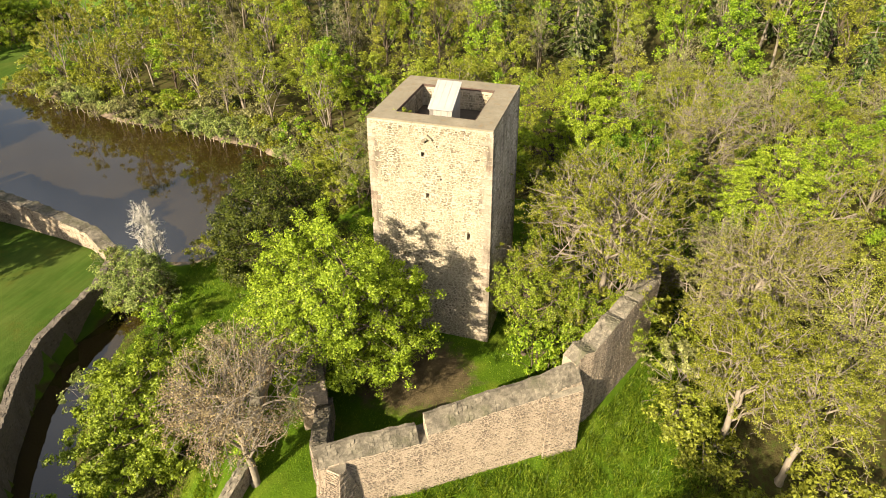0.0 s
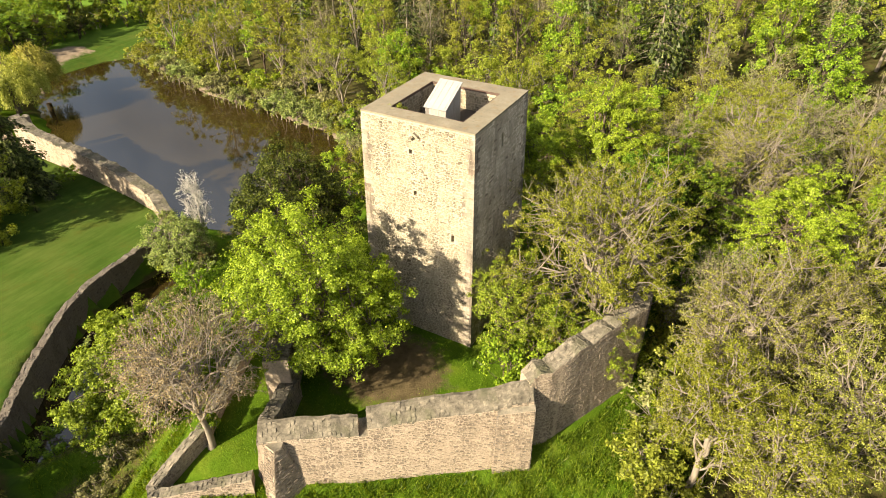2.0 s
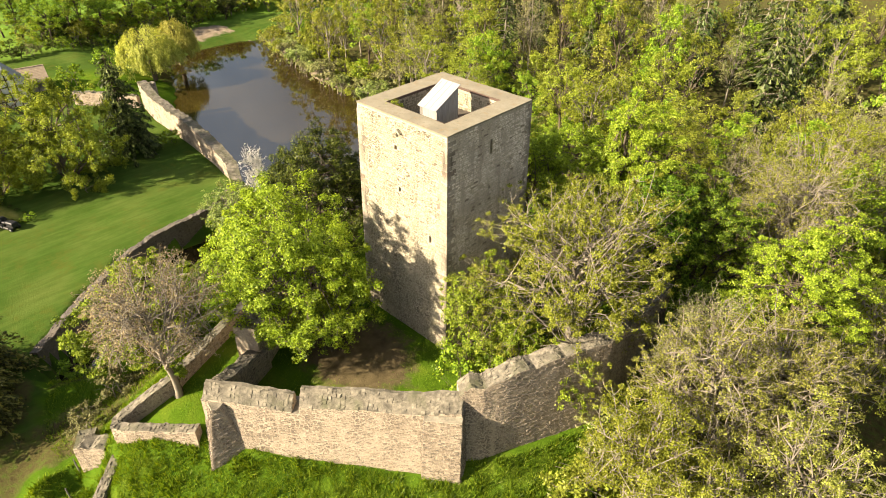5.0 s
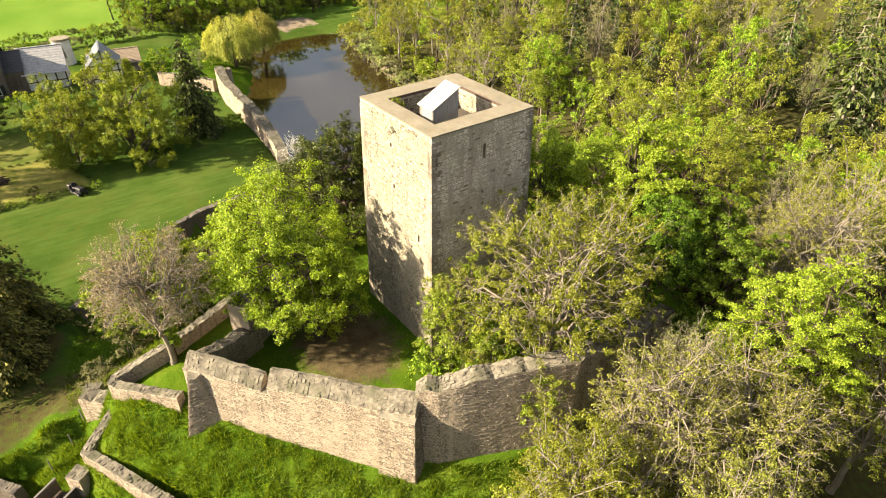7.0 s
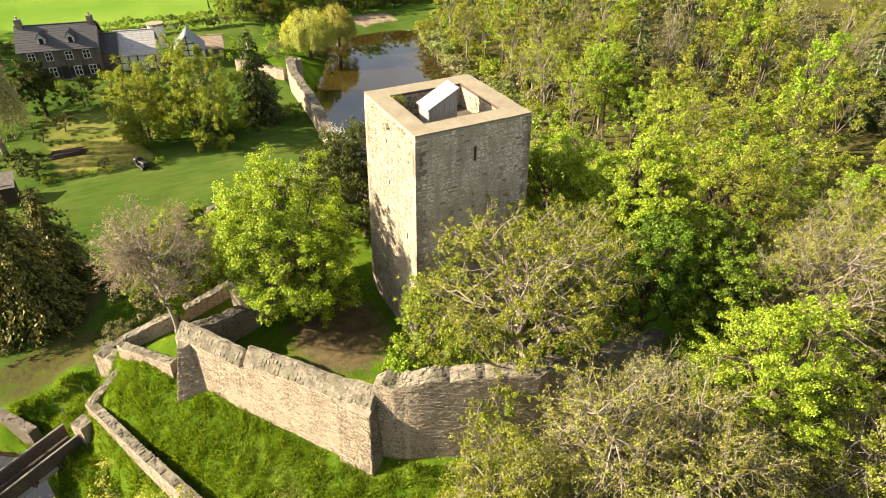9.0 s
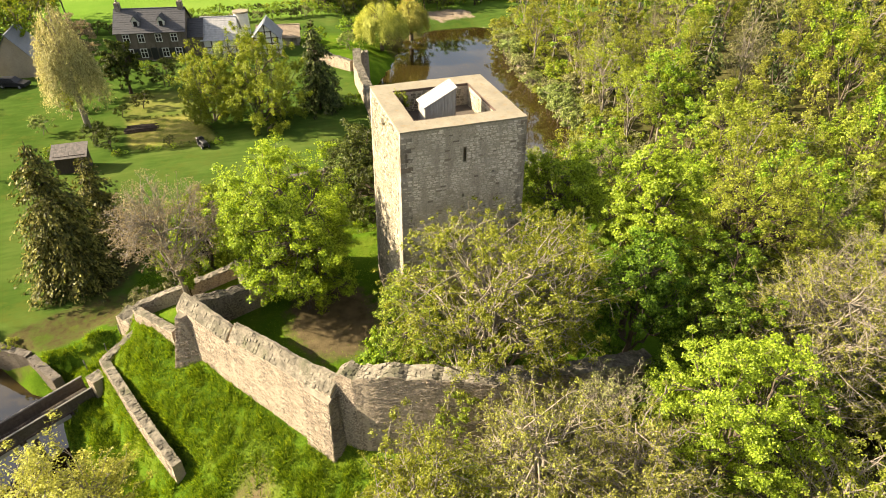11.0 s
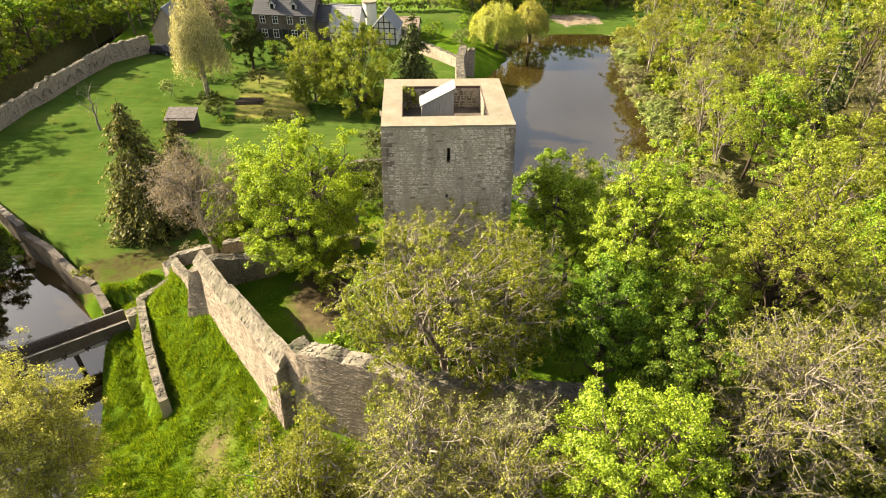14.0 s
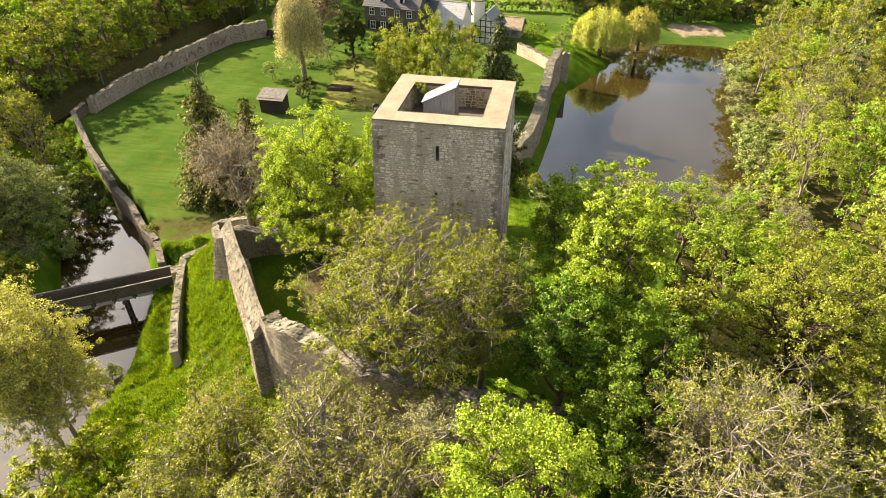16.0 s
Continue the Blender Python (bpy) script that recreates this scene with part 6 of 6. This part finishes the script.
# blind arches along the garden wall: a ring of voussoirs on the lawn side of each
arch = bpy.data.objects["wall_garden"]
for ax, ay, bx, by, n_ in ((-76.0, -19.1, -70.2, -20.2, 3), (-69.0, -20.3, -62.0, -21.1, 3), (-61.0, -21.2, -56.5, -22.1, 2), (-55.0, -22.4, -51.5, -22.6, 2)):
    u = Vector((bx - ax, by - ay, 0)).normalized()
    side_ = Vector((-u.y, u.x, 0)) * (1 if u.x > 0 else -1)
    for i in range(n_):
        c = Vector((ax, ay, -4.3)).lerp(Vector((bx, by, -4.3)), (i + 0.5) / n_) + side_ * 0.06
        for j in range(9):
            a = math.pi * (j + 0.5) / 9
            m_ = Matrix.Translation(c + u * (0.85 * math.cos(a)) + Vector((0, 0, 0.85 * math.sin(a)))) @ Matrix((u, side_, Vector((0, 0, 1)))).transposed().to_4x4() @ Matrix.Rotation(-(a - math.pi / 2), 4, "Y")
            part("voussoir", Shape().box(-0.15, -0.2, -0.14, 0.15, 0.2 + rng.uniform(0, 0.05), 0.14, m_), WALL_STONE, arch)

# ---- shrubs, hedges, low growth ----
SHRUBS = [broadleaf(90 + i, 2.6, 1.7, 0.1, 2400, 0.078, m, b, 6, 3, 0, 0.06, 0.42, 0, 2, cheap=True) for i, (m, b) in enumerate(((FRESH_LEAF, BARK), (OLIVE_LEAF, PALE_BARK), (GREY_LEAF, PALE_BARK), (YELLOW_LEAF, BARK), (YEW_LEAF, DARK_BARK), (BROWN_LEAF, PALE_BARK)))]
SHRUB_LABELS = ["leafy green shrub on rough ground", "olive-budding shrub on the bank", "grey-green sallow shrub by the water", "yellow-green shrub at the wood's edge", "dark clipped evergreen garden bush", "bare brown thicket on the slope"]
first = {}


def shrub(kind, x, y, size, z=None, high=1.0):
    m = pose(x, y, (ground_z(x, y) if z is None else z) - 0.05, 0, 0, wr_.uniform(0, 360))
    if kind not in first:
        ob = thing("shrub", SHRUB_LABELS[kind], "shrub", group="shrubs")
        hang("stem", SHRUBS[kind][0], ob)
        hang("crown", SHRUBS[kind][1], ob)
        ob.matrix_basis = m
        first[kind] = ob
    else:
        ob = copy_thing(first[kind], m)
    ob.scale = (size, size, size * high)
    return ob


# north shore of the pond
for i in range(34):
    x = -95 + i * 1.9 + wr_.uniform(-0.7, 0.7)
    yy = float(np.interp(x, [-99, -92, -80, -68, -58, -46, -36], [70, 71, 66.5, 64, 63.5, 62, 58])) + wr_.uniform(-1.0, 0.8)
    shrub(wr_.choice((2, 2, 1, 5, 5)), x, yy, wr_.uniform(0.9, 1.7), -7.3)
for i in range(30):
    x = -95 + i * 2.1 + wr_.uniform(-0.7, 0.7)
    yy = float(np.interp(x, [-99, -92, -80, -68, -58, -46, -36], [70, 71, 66.5, 64, 63.5, 62, 58])) + wr_.uniform(2.6, 5.0)
    shrub(wr_.choice((0, 1, 3, 3, 5)), x, yy, wr_.uniform(1.0, 1.8))
# far bank of the brook
for i in range(26):
    x = -96 + i * 2.6 + wr_.uniform(-0.8, 0.8)
    shrub(wr_.choice((0, 4, 0, 1)), x, (-31.5 if x < -40 else -31.5 + (x + 40) * 1.15) + wr_.uniform(-1.5, 0.6) - (3 if x > -40 else 0), wr_.uniform(1.1, 1.8))
# suckers and ivy round the court oak
for x, yy, s_ in ((-2.6, 25.6, 1.1), (-1.2, 25.9, 1.0), (0.1, 27.6, 0.9), (1.0, 30.0, 0.9), (-4.4, 29.4, 0.9)):
    shrub(0, x, yy, s_, None, 1.5)
# east end of the pond and the bank below the keep
for x, yy, s_, k_ in ((-31, 44, 1.5, 0), (-30, 48, 1.6, 3), (-32, 55, 1.5, 1), (-27, 41, 1.7, 0), (-24, 44, 1.6, 3), (-29, 38, 1.3, 2), (-20, 43, 1.5, 0), (-33.5, 35.5, 1.0, 1), (-31, 27, 1.1, 0), (-29, 24, 1.0, 4),
                      (-30.5, 19, 1.1, 2), (-28, 12, 1.2, 0), (-26, 20, 1.3, 0), (-22.5, 23, 1.2, 5), (-22, 18, 1.0, 5), (-21.2, 12.6, 0.9, 5), (-19.6, 10.2, 0.8, 5), (-38, 29.5, 1.2, 3), (-40, 31.5, 1.0, 2), (-37.6, 32, 1.2, 2)):
    shrub(k_, x, yy, s_)
# scrub below the curtain wall and on the moat bank
for x, yy, s_, k_ in ((6.2, 25.6, 1.1, 3), (5.6, 29.6, 1.2, 3), (5.9, 32.0, 1.4, 1), (5.9, 24.6, 1.3, 1), (6.2, 27.4, 1.5, 5), (7.4, 22.8, 1.2, 1), (9.2, 20.6, 1.4, 3), (5.2, 34.4, 1.1, 1), (6.0, 37.6, 1.3, 5), (4.9, 37.0, 1.0, 1), (10.6, 37.4, 1.5, 3), (13.5, 22.5, 1.6, 1), (6.0, 18.0, 1.0, 3), (9.0, 16.0, 1.3, 1), (4.4, 12.4, 1.2, 3), (7.2, 12.2, 1.5, 1),
                      (5.2, 8.5, 1.3, 3), (9.5, 11.0, 1.6, 1), (-3.5, 6.6, 0.9, 3), (-19.5, -10.8, 1.5, 2), (-22.5, -13.5, 1.7, 2), (-12.2, -7.6, 1.2, 5), (-11.5, -9.5, 1.5, 0), (-19.6, 0.6, 0.55, 3), (-13.2, -6.6, 1.0, 2), (-16.6, -7.2, 1.1, 2), (-10.6, -6.0, 1.0, 0), (-18.4, -9.0, 1.2, 0), (-16.5, -12.0, 1.6, 0), (-13.0, -9.6, 1.5, 2), (-14.4, 52.4, 1.9, 0), (-15.6, 50.4, 1.7, 3), (-12.6, 54.8, 1.9, 3), (-17.0, 53.6, 1.8, 0), (-10.2, 56.6, 1.7, 1), (-19.4, 51.2, 1.6, 1), (-9.0, -6.5, 1.4, 3), (-6.0, -4.5, 1.3, 1)):
    shrub(k_, x, yy, s_)
# overgrown banks of the brook below the lawn wall
for i in range(17):
    k_ = i / 16
    x, yy = -22.2 - 17.5 * k_, -8.0 - 18.0 * k_
    shrub(wr_.choice((0, 4, 0)), x + wr_.uniform(-0.8, 0.8), yy + wr_.uniform(-0.8, 0.8), wr_.uniform(0.9, 1.4), -7.5)
# garden planting
for x, yy, s_, k_ in ((-63.5, 4.1, 0.7, 4), (-52.4, 10.4, 0.5, 4), (-50.9, 16.0, 0.4, 0), (-51.0, 4.6, 0.4, 0), (-52.6, -2.4, 0.7, 0), (-53.4, 3.8, 1.1, 4), (-55.5, 2.0, 1.2, 4), (-80.5, 6.0, 0.9, 0), (-80.2, 9.5, 1.0, 4), (-79.5, 12.6, 1.1, 0),
                      (-70.5, 0.6, 1.3, 2), (-68.0, -3.0, 1.2, 3), (-60.5, -4.6, 1.0, 2), (-66.0, 6.6, 1.0, 4), (-74.5, 9.0, 1.5, 4), (-77.0, -6.5, 1.0, 1), (-82.0, 17.5, 1.2, 2), (-84.0, 22.0, 1.3, 1), (-62.5, 31.8, 1.0, 4), (-58.0, 33.8, 0.8, 0), (-88.0, 33.0, 1.4, 0), (-84.0, 38.0, 1.2, 2), (-92.0, 40.0, 1.5, 0)):
    shrub(k_, x, yy, s_)
# low box edging of the garden bed
for i in range(13):
    shrub(wr_.choice((4, 4, 0)), -51.4 + wr_.uniform(-0.2, 0.2), 4.6 + 0.9 * i, wr_.uniform(0.25, 0.42), None, 0.7)
for i in range(11):
    shrub(4, -62.0 + wr_.uniform(-0.1, 0.1), 4.8 + 0.85 * i, wr_.uniform(0.16, 0.24), None, 0.7)
for i in range(8):
    shrub(4, -61.0 + 1.15 * i, 13.7 + 0.33 * i, wr_.uniform(0.16, 0.24), None, 0.7)
def thicket(name, label, spots_):
    """Many shrubs too far off to tell apart, as one mass: rows of (kind, x, y, size)."""
    mass = thing(name, label, "shrubs", kind="stuff")
    lots = {}
    for kind, x, yy, size in spots_:
        lots.setdefault(kind, []).append(pose(x, yy, ground_z(x, yy) - 0.05, 0, 0, wr_.uniform(0, 360)) @ Matrix.Diagonal((size, size, size, 1)))
    for kind, ms in lots.items():
        for which, nm in ((0, "stems"), (1, "foliage")):
            v, f = arrays(SHRUBS[kind][which])
            V = np.concatenate([v @ np.array(m)[:3, :3].T + np.array(m)[:3, 3] for m in ms])
            F = np.concatenate([f + i * len(v) for i in range(len(ms))])
            hang(nm, mesh_of(nm, V.tolist(), F.tolist(), SHRUBS[kind][which].materials[0]), mass, "", "stuff")


# field hedges and far tree line beyond the farm
thicket("field_hedge", "clipped green hedges between the farm and the meadow",
        [(wr_.choice((0, 4, 4, 0, 5)), -107.5 - 0.06 * i + wr_.uniform(-0.5, 0.5), -6 + i * 1.6, wr_.uniform(0.7, 1.0)) for i in range(40)]
        + [(wr_.choice((0, 4, 0, 3)), -116 + wr_.uniform(-0.6, 0.6), 8 + i * 1.9, wr_.uniform(0.6, 0.9)) for i in range(26)])
for i in range(34):
    x, yy = -120 + wr_.uniform(-6, 8), 34 + i * 2.2
    ob = copy_thing(firsts[(False, 6)], pose(x, yy, ground_z(x, yy), 0, 0, wr_.uniform(0, 360)))
    ob.scale = (1.1, 1.1, 0.9 * wr_.uniform(0.8, 1.2))

# undergrowth in the wood behind the keep, and thick growth under the far tree line
thicket("wood_undergrowth", "mixed spring undergrowth between the woodland stems",
        [(wr_.choice((0, 1, 3, 5, 1)), wr_.uniform(-28, 14), wr_.uniform(47, 82), wr_.uniform(1.4, 2.1)) for i in range(90)])
thicket("far_undergrowth", "dark green growth under the far tree line",
        [(wr_.choice((0, 4, 0, 1)), -115 + wr_.uniform(-7, 4), 36 + i * 1.15, wr_.uniform(1.4, 2.1)) for i in range(60)])

shrub(3, -11.15, 28.95, 0.42, PZ, 1.5)

# ---- grass ----
rs = np.random.RandomState(5)


def tufts(x, y):
    """Patchy unevenness with no direction of its own."""
    return sum(waves(x * math.cos(a) + y * math.sin(a), y * math.cos(a) - x * math.sin(a), f_) for a, f_ in ((0.4, 1.9), (1.7, 3.1), (2.9, 1.2), (2.2, 4.3))) * 0.5


def grass_over(name, label, box, n, size, keep_if, mat=GRASS):
    x, y = rs.uniform(box[0], box[2], n), rs.uniform(box[1], box[3], n)
    ok = keep_if(x, y)
    x, y = x[ok], y[ok]
    c = np.stack([x, y, height(x, y)], -1)
    m = len(c)
    az = rs.uniform(0, 6.283, m)
    s = (size * rs.uniform(0.5, 1.5, m) * (0.8 + 0.5 * tufts(x, y)).clip(0.25, 1.6))[:, None]
    a = np.stack([np.cos(az), np.sin(az), np.zeros(m)], -1)
    tip = np.stack([rs.normal(0, 0.45, m), rs.normal(0, 0.45, m), np.ones(m)], -1)
    v = np.stack([c - a * s * 0.09, c + a * s * 0.09, c + tip * s], 1).reshape(-1, 3)
    me = mesh_of(name, v.tolist(), np.arange(m * 3).reshape(-1, 3).tolist(), mat)
    return tagged(new(name, me), label, "grass", "", "stuff")


def rough(x, y):
    d = seg_dist(x, y, CASTLE, True)
    clump = waves(x, y, 1.1) * 0.5 + 0.5
    return (d > 0.35) & (height(x, y) > WATER_Z + 0.2) & (seg_dist(x, y, LAWN, True) > 0.3) & (rs.uniform(size=x.shape) < 0.35 + clump) & (np.hypot((x - 0.6) / 1.9, y - 17.3) > 1.0 + rs.uniform(-0.8, 0.8, x.shape))


def court(x, y):
    d = seg_dist(x, y, CASTLE, True)
    worn_ = np.hypot((x + 9.5) / 1.3, y - 23.5)
    return (d < -1.3) & (worn_ > rs.uniform(2.0, 5.0, x.shape)) & ~((x > TX0 - 0.3) & (x < TX1 + 0.3) & (y > TY0 - 0.3) & (y < TY1 + 0.3))


grass_over("rough_grass", "long lush grass on the slope below the curtain wall", (-18, 3, 9, 32), 420000, 0.27, rough)
grass_over("court_grass", "short patchy grass in the castle court", (-18.5, 11, 4, 42), 110000, 0.11, court)
grass_over("bank_grass", "rough grass on the ditch bank", (-34, 8, -17, 40), 90000, 0.2, rough)
